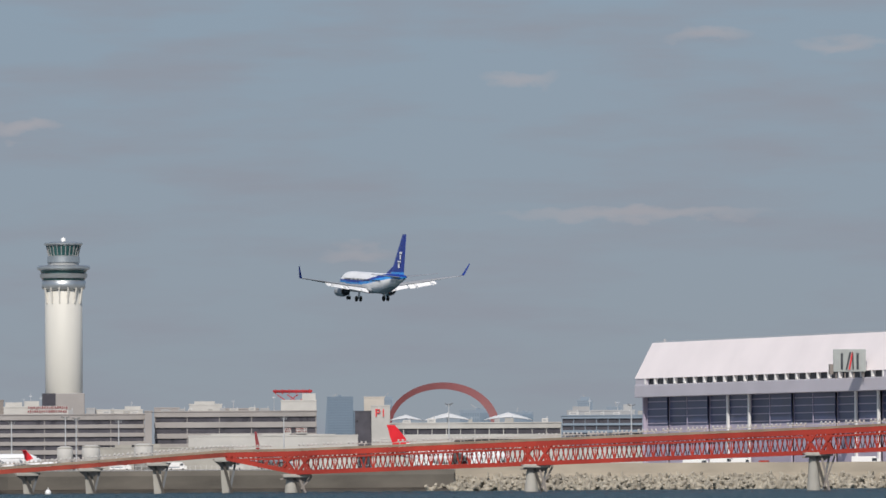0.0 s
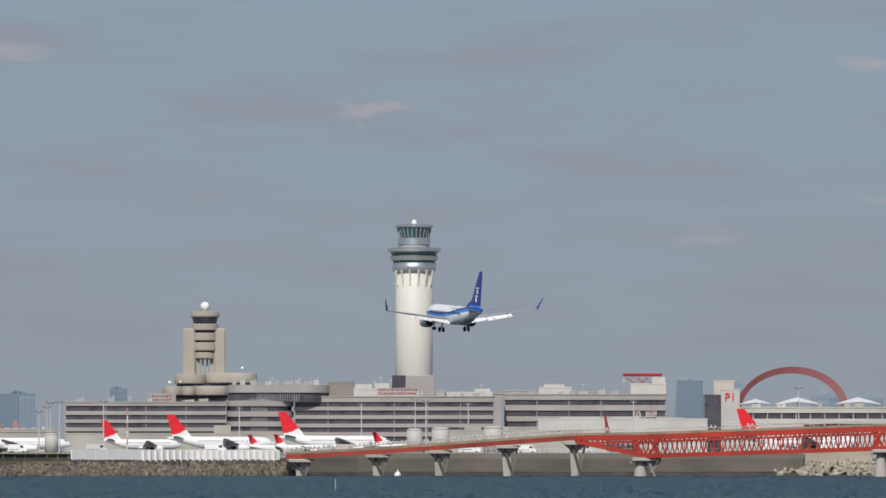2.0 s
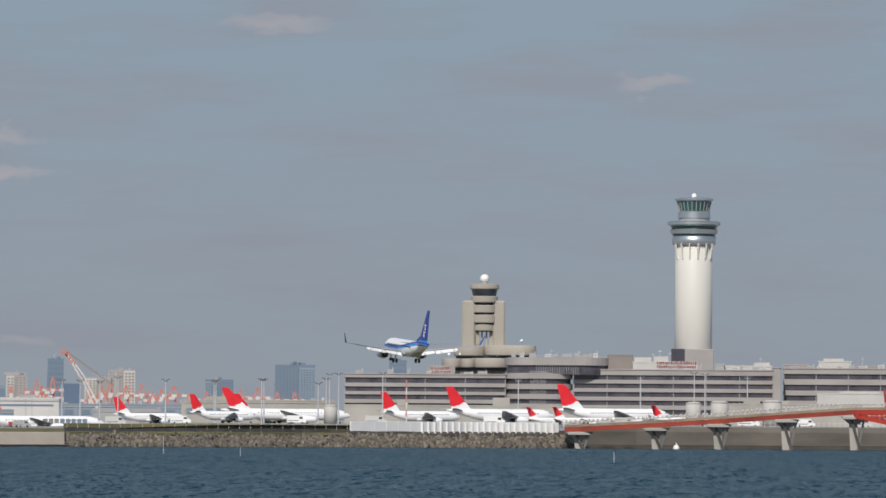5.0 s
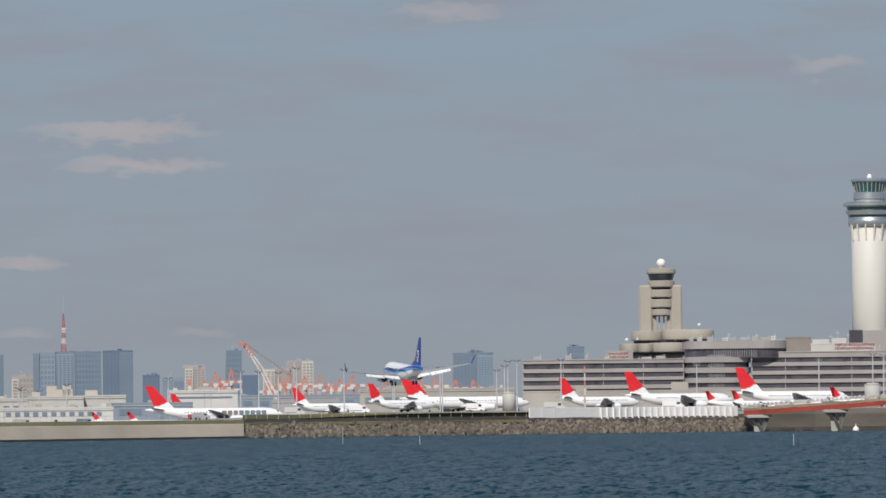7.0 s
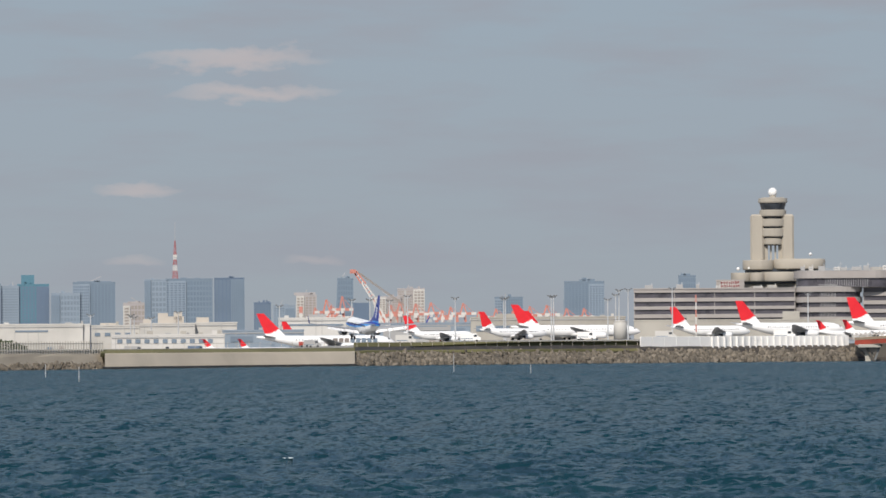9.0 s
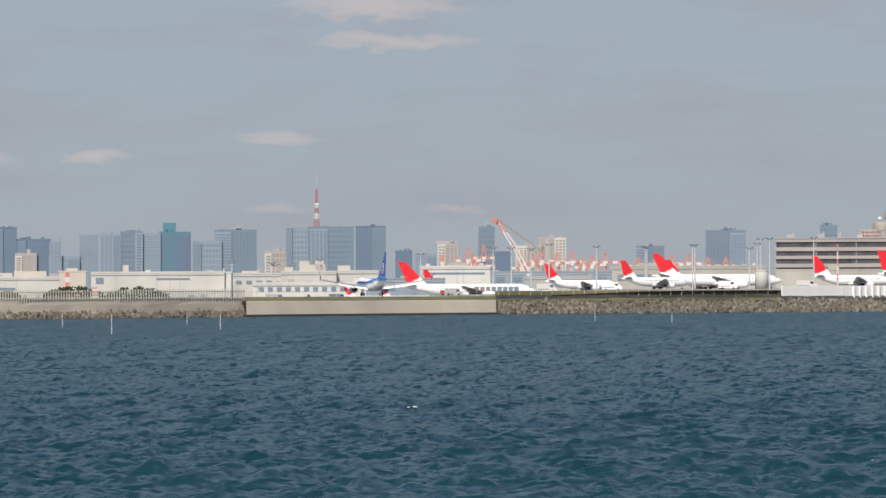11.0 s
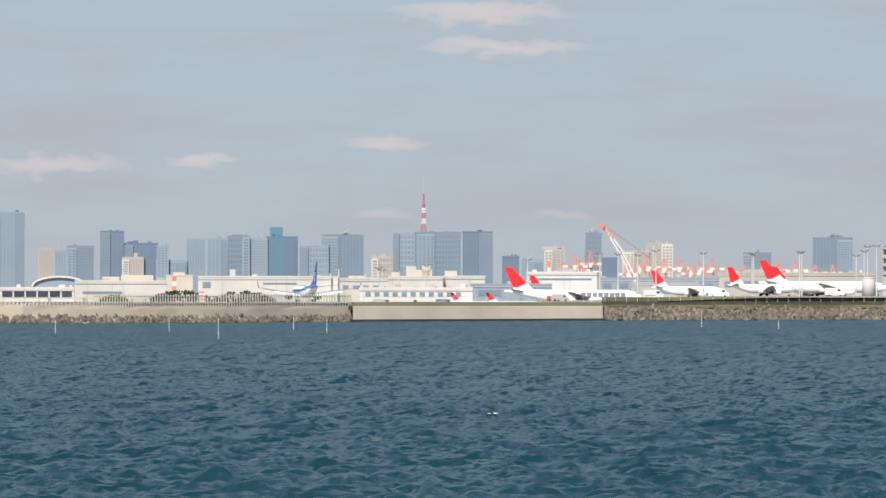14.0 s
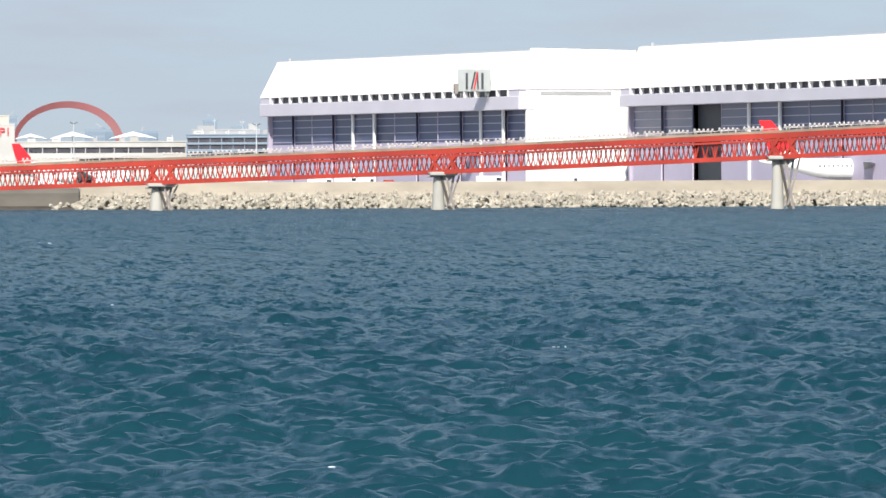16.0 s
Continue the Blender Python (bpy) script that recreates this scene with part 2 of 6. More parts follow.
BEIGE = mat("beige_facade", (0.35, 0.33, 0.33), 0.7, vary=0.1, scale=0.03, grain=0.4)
SHADEBLUE = mat("haze_tinted_blue_glass", (0.14, 0.19, 0.25), 0.35, vary=0.1, scale=0.05, bump=0)
HAZEWHITE = mat("soft_white_panel", (0.56, 0.545, 0.52), 0.6, vary=0.1, scale=0.05, grain=0.5)
INDIGO = mat("indigo_glazing", (0.06, 0.075, 0.15), 0.35, vary=0.15, scale=0.1, bump=0)
BEIGESHADE = mat("brown_window_strip", (0.29, 0.26, 0.24), 0.5, vary=0.1, scale=0.05, bump=0)
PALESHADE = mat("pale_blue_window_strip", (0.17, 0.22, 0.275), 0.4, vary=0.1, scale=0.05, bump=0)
PALERED = mat("faded_red_lattice", (0.34, 0.12, 0.125), 0.6, vary=0.1)
SIGNGREY = mat("sign_panel_grey", (0.34, 0.36, 0.35), 0.6, vary=0.08, scale=0.3)
CRANERED = mat("faded_crane_red", (0.5, 0.2, 0.16), 0.6, vary=0.12)
WINGGREY = mat("wing_grey_paint", (0.3, 0.31, 0.33), 0.4, vary=0.08, scale=0.3, bump=0)
CATWALK = mat("tan_catwalk_panel", (0.3, 0.23, 0.165), 0.8, vary=0.2, scale=0.2)
FOAM = mat("sea_foam", (0.75, 0.78, 0.8), 0.8, vary=0.1)
SEAWALL = mat("pale_seawall_concrete", (0.58, 0.5, 0.395), 0.9, vary=0.1, scale=0.08, grain=1.0)
DUSKGLASS = mat("dusky_window_strip", (0.085, 0.08, 0.095), 0.3, vary=0.25, scale=0.15, bump=0)
LEAF = mat("dark_green_leaves", (0.04, 0.06, 0.025), 0.8, vary=0.3, scale=0.2, grain=2)


# ---- building tools ----


def at(b, d, z=0.0):
    """The place d metres off on the bearing b (steps)."""
    return Vector((d * math.sin(b / S), d * math.cos(b / S), z))


def high(e, d):
    """The height at which something d metres off stands at the elevation e (steps)."""
    return EYE + e * d / S


def stand(b, d, z, turn=0.0):
    """A pose at the bearing b whose x runs to the right across the view and whose y runs away from it."""
    return Matrix.Translation(at(b, d, z)) @ Matrix.Rotation(-b / S + radians(turn), 4, "Z")


def thing(name, m, label, category, group="", kind=""):
    ob = new(name)
    ob.empty_display_size = 1.0
    ob.matrix_world = m
    return tagged(ob, label, category, group, kind)


def mesh_of(name, bm, materials):
    me = bpy.data.meshes.new(name)
    bm.to_mesh(me)
    bm.free()
    for m in materials if isinstance(materials, (list, tuple)) else [materials]:
        me.materials.append(m)
    return me


def part(name, bm, material, parent, label="", smooth=False):
    me = mesh_of(name, bm, material)
    if smooth:
        for p in me.polygons:
            p.use_smooth = True
    ob = new(name, me)
    ob.parent = parent
    return tagged(ob, label) if label else ob


def solo(name, bm, material, m, label, category, group="", kind="", smooth=False):
    me = mesh_of(name, bm, material)
    if smooth:
        for p in me.polygons:
            p.use_smooth = True
    ob = new(name, me)
    ob.matrix_world = m
    return tagged(ob, label, category, group, kind)


def box(bm, x0, x1, y0, y1, z0, z1, mi=0, bevel=0.0):
    vs = [bm.verts.new((x, y, z)) for z in (z0, z1) for x, y in ((x0, y0), (x1, y0), (x1, y1), (x0, y1))]
    fs = [bm.faces.new([vs[i] for i in f]) for f in ((3, 2, 1, 0), (4, 5, 6, 7), (0, 1, 5, 4), (1, 2, 6, 5), (2, 3, 7, 6), (3, 0, 4, 7))]
    for f in fs:
        f.material_index = mi
    if bevel:
        bmesh.ops.bevel(bm, geom=list({e for f in fs for e in f.edges}), offset=bevel, segments=1, affect="EDGES")
    return bm


def lathe(bm, profile, n=32, cx=0.0, cy=0.0, mi=0):
    """Turned solid from (radius, height) pairs."""
    rings = []
    for r, z in profile:
        rings.append([bm.verts.new((cx + r * math.cos(2 * math.pi * i / n), cy + r * math.sin(2 * math.pi * i / n), z)) for i in range(n)])
    for a, b in zip(rings, rings[1:]):
        for i in range(n):
            bm.faces.new((a[i], a[(i + 1) % n], b[(i + 1) % n], b[i])).material_index = mi
    bm.faces.new(list(reversed(rings[0]))).material_index = mi
    bm.faces.new(rings[-1]).material_index = mi
    return bm


def bar(bm, p, q, w, mi=0, h=None):
    """A square bar from p to q."""
    p, q = Vector(p), Vector(q)
    ax = (q - p).normalized()
    side = ax.cross(Vector((0, 0, 1)))
    side = side.normalized() if side.length > 1e-4 else Vector((1, 0, 0))
    up = side.cross(ax).normalized()
    h = h or w
    vs = [bm.verts.new(c + side * sx * w / 2 + up * sz * h / 2) for c in (p, q) for sx, sz in ((-1, -1), (1, -1), (1, 1), (-1, 1))]
    for f in ((0, 1, 2, 3), (7, 6, 5, 4), (0, 4, 5, 1), (1, 5, 6, 2), (2, 6, 7, 3), (3, 7, 4, 0)):
        bm.faces.new([vs[i] for i in f]).material_index = mi
    return bm


def loft(bm, rings, mi=0, caps=True, pick=None):
    vr = [[bm.verts.new(p) for p in r] for r in rings]
    for j, (a, b) in enumerate(zip(vr, vr[1:])):
        n = len(a)
        for i in range(n):
            f = bm.faces.new((a[i], a[(i + 1) % n], b[(i + 1) % n], b[i]))
            f.material_index = pick(f.calc_center_median()) if pick else mi
    if caps:
        for r, rev in ((vr[0], True), (vr[-1], False)):
            f = bm.faces.new(list(reversed(r)) if rev else r)
            f.material_index = pick(f.calc_center_median()) if pick else mi
    return bm


def smoothstep(a, b, x):
    t = min(1.0, max(0.0, (x - a) / (b - a)))
    return t * t * (3 - 2 * t)


# ---- water, land and shore ----
SHORE = [(-3200, 1330), (-2126, 1400), (-1950, 1424), (-1776, 1456), (-1500, 1520), (-1277, 1574), (-1000, 1638), (-677, 1695), (-400, 1732), (-100, 1756), (300, 1770), (700, 1780), (1334, 1800), (2050, 1850), (3200, 1930)]


def shore(b):
    for (b0, d0), (b1, d1) in zip(SHORE, SHORE[1:]):
        if b <= b1:
            return d0 + (d1 - d0) * max(0, (b - b0) / (b1 - b0))
    return SHORE[-1][1]


def land_z(b, d):
    near = 3.7 + 1.2 * smoothstep(-1150, -750, b)
    near -= 2.2 * smoothstep(2300, 2600, d) * smoothstep(-1240, -1290, b)
    return near + (6.0 - near) * smoothstep(2400, 3400, d) * smoothstep(-1250, -850, b)


def make_water():
    """The sea: a fan of wave heights, denser close by, inside a wide flat sheet."""
    nd, na = 1060, 1020
    d = 1.0 / np.linspace(1 / 98.0, 1 / 1960.0, nd)
    f = np.linspace(-1, 1, na)
    D, G = np.meshgrid(d, f, indexing="ij")
    A = G * (0.168 + 7.0 / D)
    X, Y = D * np.sin(A), D * np.cos(A)
    rng = np.random.default_rng(4)
    Z = np.zeros_like(X)
    wx = X + 0.5 * np.sin(0.31 * Y + 0.07 * X) + 0.35 * np.sin(0.23 * X)
    gust = 0.85 + 0.3 * np.sin(0.021 * X + 0.9) * np.sin(0.008 * Y + 0.004 * X)
    for i in range(110):
        lam = 0.26 * (3.0 / 0.26) ** rng.random()
        th = radians(200) + rng.normal(0, 0.7)
        k = 2 * math.pi / lam
        amp = 0.0082 * lam ** 0.75 * (0.5 + rng.random())
        ph = k * (wx * math.sin(th) + Y * math.cos(th)) + rng.random() * 6.28
        fade = np.clip(1.25 - D * 0.0012 / lam, 0.6, 1.0)
        Z += gust * amp * fade * ((np.sin(ph) * 0.5 + 0.5) ** 1.1 * 2 - 0.98)
    verts = np.stack([X, Y, Z], -1).reshape(-1, 3)
    i = np.arange(nd * na).reshape(nd, na)
    quads = np.stack([i[:-1, :-1], i[:-1, 1:], i[1:, 1:], i[1:, :-1]], -1).reshape(-1, 4)
    me = bpy.data.meshes.new("water")
    me.vertices.add(len(verts))
    me.vertices.foreach_set("co", verts.ravel())
    me.loops.add(quads.size)
    me.loops.foreach_set("vertex_index", quads.ravel())
    me.polygons.add(len(quads))
    me.polygons.foreach_set("loop_start", np.arange(0, quads.size, 4))
    me.polygons.foreach_set("loop_total", np.full(len(quads), 4))
    me.update(calc_edges=True)
    me.polygons.foreach_set("use_smooth", np.ones(len(quads), dtype=bool))
    me.materials.append(WATER)
    foam = bmesh.new()
    pick = random.Random(11)
    for i in range(30):
        r, c = int(pick.uniform(0.02, 0.9) * nd), int(pick.random() * na)
        p = Vector((X[r, c], Y[r, c], Z[r, c] + 0.02))
        s = (0.02 + 0.00035 * D[r, c]) * pick.uniform(0.5, 1.3)
        for j in range(pick.randint(3, 7)):
            g = bmesh.ops.create_icosphere(foam, subdivisions=1, radius=s * pick.uniform(0.3, 0.8))
            o = p + Vector((pick.gauss(0, s * 1.6), pick.gauss(0, s), 0))
            for v in g["verts"]:
                v.co = Vector((v.co.x * 0.9, v.co.y, v.co.z * 0.3)) + o
    waves = tagged(new("water", me), "choppy deep blue-green sea water with small crests", "water", kind="structure")
    tagged(part("foam_flecks", foam, FOAM, waves), kind="stuff")
    bm = bmesh.new()
    v = [bm.verts.new(p) for p in ((-4900, -900, -0.6), (4900, -900, -0.6), (4900, 3000, -0.6), (-4900, 3000, -0.6))]
    bm.faces.new(v)
    solo("sea", bm, WATER, Matrix(), "wide deep blue sea under the waves", "water", kind="structure")
    return waves


def coast(name, b0, b1, profile, material, label, step=25, wob=0.0, kind="structure", category="seawall"):
    """A strip swept along the shore; profile: (metres inland of the waterline, height)."""
    bm = bmesh.new()
    n = max(2, int((b1 - b0) / step))
    rng = random.Random(int(b0) + 7)
    prev = None
    for i in range(n + 1):
        b = b0 + (b1 - b0) * i / n
        s = shore(b)
        ring = [bm.verts.new(at(b, s + o, z + (rng.uniform(-wob, wob) if wob and z > 0 else 0))) for o, z in profile]
        if prev:
            for j in range(len(ring) - 1):
                bm.faces.new((prev[j], ring[j], ring[j + 1], prev[j + 1]))
        prev = ring
    return solo(name, bm, material, Matrix(), label, category, kind=kind)


def rocks(name, b0, b1, count, size, profile_z, material, label, seed, category="rocks"):
    """A revetment of loose boulders, lumpy and half sunk in each other."""
    rng = random.Random(seed)
    bm = bmesh.new()
    for i in range(count):
        b = rng.uniform(b0, b1)
        f = rng.random()
        d = shore(b) + 1.0 + 8.0 * f
        z = -0.2 + profile_z * f + rng.uniform(-0.2, 0.3)
        r = size * rng.uniform(0.55, 1.25)
        geo = bmesh.ops.create_icosphere(bm, subdivisions=1, radius=r)
        m = Matrix.Translation(at(b, d, z)) @ Euler((rng.random() * 6, rng.random() * 6, rng.random() * 6)).to_matrix().to_4x4() \
            @ Matrix.Diagonal((rng.uniform(0.8, 1.5), rng.uniform(0.6, 1.0), rng.uniform(0.5, 0.9), 1))
        for v in geo["verts"]:
            v.co *= rng.uniform(0.78, 1.15)
            v.co = m @ v.co
    return solo(name, bm, material, Matrix(), label, category, kind="stuff")


def tetrapods(b0, b1, count, seed):
    rng = random.Random(seed)
    base = bmesh.new()
    dirs = [Vector((0, 0, 1))] + [Vector((math.cos(a) * 0.943, math.sin(a) * 0.943, -0.333)) for a in (0, 2.094, 4.189)]
    for dv in dirs:
        q = dv.to_track_quat("Z", "Y").to_matrix().to_4x4()
        geo = bmesh.ops.create_cone(base, segments=7, radius1=0.62, radius2=0.36, depth=1.5, cap_ends=True)
        for v in geo["verts"]:
            v.co = q @ (v.co + Vector((0, 0, 0.75)))
    me = bpy.data.meshes.new("block")
    base.to_mesh(me)
    base.free()
    bm = bmesh.new()
    for i in range(count):
        b, f = rng.uniform(b0, b1), rng.random()
        m = Matrix.Translation(at(b, shore(b) + 1.0 + 7 * f, 0.1 + 2.9 * f + rng.uniform(-0.2, 0.3))) @ \
            Euler((rng.random() * 6, rng.random() * 6, rng.random() * 6)).to_matrix().to_4x4() @ Matrix.Scale(rng.uniform(0.78, 1.0), 4)
        n0 = len(bm.verts)
        bm.from_mesh(me)
        bm.verts.ensure_lookup_table()
        for v in bm.verts[n0:]:
            v.co = m @ v.co
    bpy.data.meshes.remove(me)
    return solo("wave_breaker_blocks", bm, ROCK_PALE, Matrix(), "pale four-legged concrete wave breaker blocks piled on the shore", "breakwater", kind="stuff")


def make_land():
    bm = bmesh.new()
    bs = list(range(-4200, 4201, 60))
    fs = [0, 0.02, 0.06, 0.12, 0.2, 0.3, 0.42, 0.55, 0.7, 0.85, 1.0]
    prev = None
    for b in bs:
        s = shore(max(-3200, min(3200, b))) + 9.5
        ring = [bm.verts.new(at(b, s + (4950 - s) * f, land_z(b, s + (4950 - s) * f) + 0.0)) for f in fs]
        if prev:
            for j in range(len(ring) - 1):
                f = bm.faces.new((prev[j], ring[j], ring[j + 1], prev[j + 1]))
                f.material_index = 0 if j < 2 else 1
        prev = ring
    solo("ground", bm, [GRASS, APRON], Matrix(), "flat airfield ground, dry grass verge and concrete apron", "ground", kind="structure")


waves = make_water()
make_land()
coast("seawall_left", -1552, -1110, [(0, -1.5), (0.2, 0.35), (1.2, 0.4), (3.6, 3.0), (4.6, 3.05), (6.0, 3.1), (9.5, 3.6), (10.5, 3.5)], SEAWALL, "smooth tan concrete seawall with sloping face")
coast("tide_band_left", -1556, -1106, [(-0.3, -1.5), (-0.1, 0.42), (1.1, 0.46), (1.1, -1)], TIDE_AND_SHADE, "dark wet tide line at the foot of the wall")
coast("revetment_far_left", -3200, -1552, [(0, -1.5), (2.5, -0.3), (6.0, 0.9), (7.6, 2.5), (8.5, 3.2), (9.5, 3.75), (10.5, 3.6)], CONCRETE_TAN, "tan earth and stone bank behind the rocks", wob=0.15)
# bank coloured very dark so the gaps between boulders look shaded
coast("revetment_bank", -1110, -226, [(0, -1.5), (3.0, -0.3), (7.8, 2.2), (8.2, 3.0), (9.5, 4.0), (10.5, 3.6)], TIDE_AND_SHADE, "stony bank under the rocks, darkened as shade in their gaps", wob=0.1)
coast("quay_wall", -226, 690, [(2.0, -1.5), (2.0, 3.9), (2.6, 5.05), (4.0, 5.1), (10.5, 4.9)], CONCRETE_DARK, "weathered brown concrete quay wall with pale top")
coast("tide_band_quay", -230, 690, [(0.6, -1.5), (0.8, 0.4), (2.0, 0.9), (2.0, -1)], TIDE_AND_SHADE, "dark wet tide line at the foot of the quay")
coast("seawall_right", 690, 3200, [(6.0, -1.5), (7.5, 3.9), (7.7, 6.25), (9.0, 6.3), (9.2, 4.7), (10.5, 4.7)], CONCRETE_TAN, "tall pale tan concrete parapet above the wave breakers")
coast("grass_verge", -1112, -606, [(7.7, 2.6), (8.0, 3.1), (9.6, 3.6), (11.5, 5.0), (14, 4.85)], GRASS, "strip of dry grass above the rocks", wob=0.06, category="grass")
coast("grass_verge", -1560, -1110, [(5.4, 2.4), (5.6, 3.16), (8.0, 3.5), (10.5, 3.85), (14, 3.6)], GRASS, "strip of dry grass above the seawall", wob=0.06, category="grass")
rocks("shore_rocks", -1115, -215, 2900, 0.75, 2.7, ROCK, "brown boulders piled along the waterline", 3)
rocks("shore_rocks", -3000, -1545, 2600, 0.6, 1.5, ROCK, "low brown boulders along the waterline", 5)
# wetness and pier shade both sit in the dark colour of these boulders
rocks("shore_rocks", -238, -88, 420, 0.7, 2.2, TIDE_AND_SHADE, "wet boulders under the pier, its shade put into their dark colour", 9)
tetrapods(640, 2600, 1500, 8)

# ---- aircraft ----


def wing_rings(root, tip, chord_r, chord_t, thick, n=6):
    rings = []
    for i in range(n + 1):
        f = i / n
        c = chord_r + (chord_t - chord_r) * f
        o = Vector(root).lerp(Vector(tip), f)
        th = thick * c
        prof = [(0.5, 0), (0.3, 0.42), (0.0, 0.5), (-0.5, 0.03), (-0.5, -0.03), (-0.1, -0.4), (0.3, -0.38)]
        rings.append([o + Vector((0, py * c, pz * th)) for py, pz in prof])
    return rings


def slab_rings(a, b, ca, cb, th, n=10, upright=True):
    """Fin or tailplane: sections from a to b."""
    rings = []
    for i in range(n + 1):
        f = i / n
        c = ca + (cb - ca) * f
        o = Vector(a).lerp(Vector(b), f)
        w = th * c / 2
        m = 14
        half = [(0.5 - i2 / m, 1.9 * math.sqrt(i2 / m) * (1.02 - i2 / m)) for i2 in range(m + 1)]
        prof = half + [(py, -s) for py, s in reversed(half[1:-1])]
        rings.append([o + (Vector((s * w, py * c, 0)) if upright else Vector((0, py * c, s * w))) for py, s in prof])
    return rings


def airliner(m, label, group, k=1.0, livery="red", gear_out=False, length=1.0, title=False, high_tail=False):
    """A twin jet: k scales a 33.6 m long narrow-body; nose along y, main wheels on z = 0."""
    root = thing("airliner", m, label, "airplane", group)
    L = 17.0 * length

    def p3(x, y, z):
        return Vector((x * k, y * k * (length if abs(y) > 3 else 1), z * k))

    # fuselage: (y, half width, half height, centre height)
    sec = [(15.2, 0.12, 0.1, 2.75), (14.9, 0.55, 0.5, 2.8), (14.2, 1.05, 1.0, 2.9), (13.2, 1.5, 1.5, 3.05), (11.8, 1.8, 1.88, 3.18), (10.0, 1.88, 2.0, 3.2)]
    sec += [(10.0 - 1.1 * i, 1.88, 2.0, 3.2) for i in range(1, 15)]
    sec += [(-6.8, 1.85, 1.95, 3.26), (-8.6, 1.72, 1.78, 3.45), (-10.4, 1.5, 1.5, 3.75), (-12.4, 1.15, 1.15, 4.1), (-14.4, 0.8, 0.85, 4.4), (-16.4, 0.42, 0.5, 4.65), (-17.6, 0.12, 0.18, 4.8)]
    n = 72 if livery == "blue" else 36
    fine = 6 if livery == "blue" else 2

    def pick_blue(c):
        y, z, s = c.y / k / length, c.z / k, 0
        lo = 2.9 + 1.45 * smoothstep(2, -14, y) + 0.2 * smoothstep(8, 13, y)
        mid = 3.28 + 1.5 * smoothstep(3, -13, y) + 0.1 * smoothstep(8, 13, y)
        hi = 3.68 + 1.75 * smoothstep(2, -12, y)
        if lo < z < mid:
            s = 2
        elif mid <= z < hi:
            s = 1
        elif z < 1.55 + 1.2 * smoothstep(-5, -12, y):
            s = 3
        return s

    def pick_white(c):
        return 3 if c.z / k < 1.75 else 0

    rings = []
    dense = []
    for (a, b) in zip(sec, sec[1:]):
        for j in range(fine):
            f = j / fine
            dense.append(tuple(a[i] + (b[i] - a[i]) * f for i in range(4)))
    dense.append(sec[-1])
    for y, w, h, zc in dense:
        rings.append([p3(w * math.sin(2 * math.pi * i / n), y, zc + h * math.cos(2 * math.pi * i / n)) for i in range(n)])
    bm = loft(bmesh.new(), rings, pick=pick_blue if livery == "blue" else pick_white)
    body = part("fuselage", bm, [PLANEWHITE, NAVY, SKYBLUE, PLANEGREY], root, smooth=True)
    # cockpit glass and cabin windows
    bm = bmesh.new()
    for sx in (-1, 1):
        box(bm, *sorted((sx * 0.25 * k, sx * 1.05 * k)), 13.25 * k * length, 13.75 * k * length, 3.75 * k, 4.15 * k)
    part("cockpit_window", bm, WINDOW, body)
    bm = bmesh.new()
    for sx in (-1, 1):
        for i in range(26):
            y = (9.6 - i * 0.72) * length
            box(bm, *sorted((sx * 1.80 * k, sx * 1.885 * k)), (y - 0.14) * k, (y + 0.14) * k, 3.62 * k, 3.98 * k)
    tagged(part("cabin_windows", bm, WINDOW, body), kind="stuff")
    bm = bmesh.new()
    loft(bm, [[p3(w * math.sin(a) * 1.0, y, 2.0 + h * math.cos(a)) for a in [2 * math.pi * i / 16 for i in range(16)]] for y, w, h in
              ((5.0, 0.3, 0.2), (3.6, 1.7, 0.75), (0.5, 2.1, 0.9), (-3.0, 1.7, 0.8), (-4.6, 0.3, 0.2))])
    part("belly_fairing", bm, PLANEWHITE if livery != "blue" else PLANEGREY, root, smooth=True)
    for sx in (-1, 1):
        bm = loft(bmesh.new(), wing_rings(p3(sx * 1.2, 2.2, 2.15), p3(sx * 17.0, -5.0, 4.5), 7.2 * k, 1.5 * k, 0.12, 8))
        wing = part("wing", bm, WINGGREY, root, smooth=True)
        if livery == "blue":
            bm = loft(bmesh.new(), slab_rings(p3(sx * 17.0, -5.1, 4.5), p3(sx * 17.85, -6.6, 6.85), 1.5 * k, 0.55 * k, 0.1, 4))
            part("winglet", bm, NAVY, wing)
        # landing flaps, drooped behind the trailing edge
        if gear_out:
            for x0, x1, y0, y1 in ((2.0, 6.2, -2.0, -2.75), (6.4, 11.5, -2.85, -4.2)):
                bm = bmesh.new()
                zz0, zz1 = 2.0 + (x0 - 1.2) * 0.145, 2.0 + (x1 - 1.2) * 0.145
                pts = []
                for x, y, z, c in ((x0, y0, zz0, 1.5), (x1, y1, zz1, 1.1)):
                    pts.append([p3(sx * x, y + 0.2, z + 0.05), p3(sx * x, y - c * 0.8, z - c * 0.42), p3(sx * x, y - c * 0.8, z - c * 0.5), p3(sx * x, y + 0.2, z - 0.12)])
                loft(bm, pts)
                part("flap", bm, PLANEWHITE, wing)
            for x in (3.6, 7.6, 10.6):
                bm = bmesh.new()
                y = 2.2 - (x - 1.2) * 0.456
                bar(bm, p3(sx * x, y - 1.2, 1.95 + (x - 1.2) * 0.14), p3(sx * x, y - 5.0 + x * 0.12, 1.55 + (x - 1.2) * 0.14), 0.3 * k, h=0.4 * k)
                part("flap_track_fairing", bm, PLANEWHITE, wing)
        # engine with open intake and dark exhaust
        eng = bmesh.new()
        prof = [(2.7, 0.78), (2.75, 0.92), (2.3, 1.1), (1.0, 1.16), (-0.4, 1.08), (-1.2, 0.92)]
        ex = 4.83
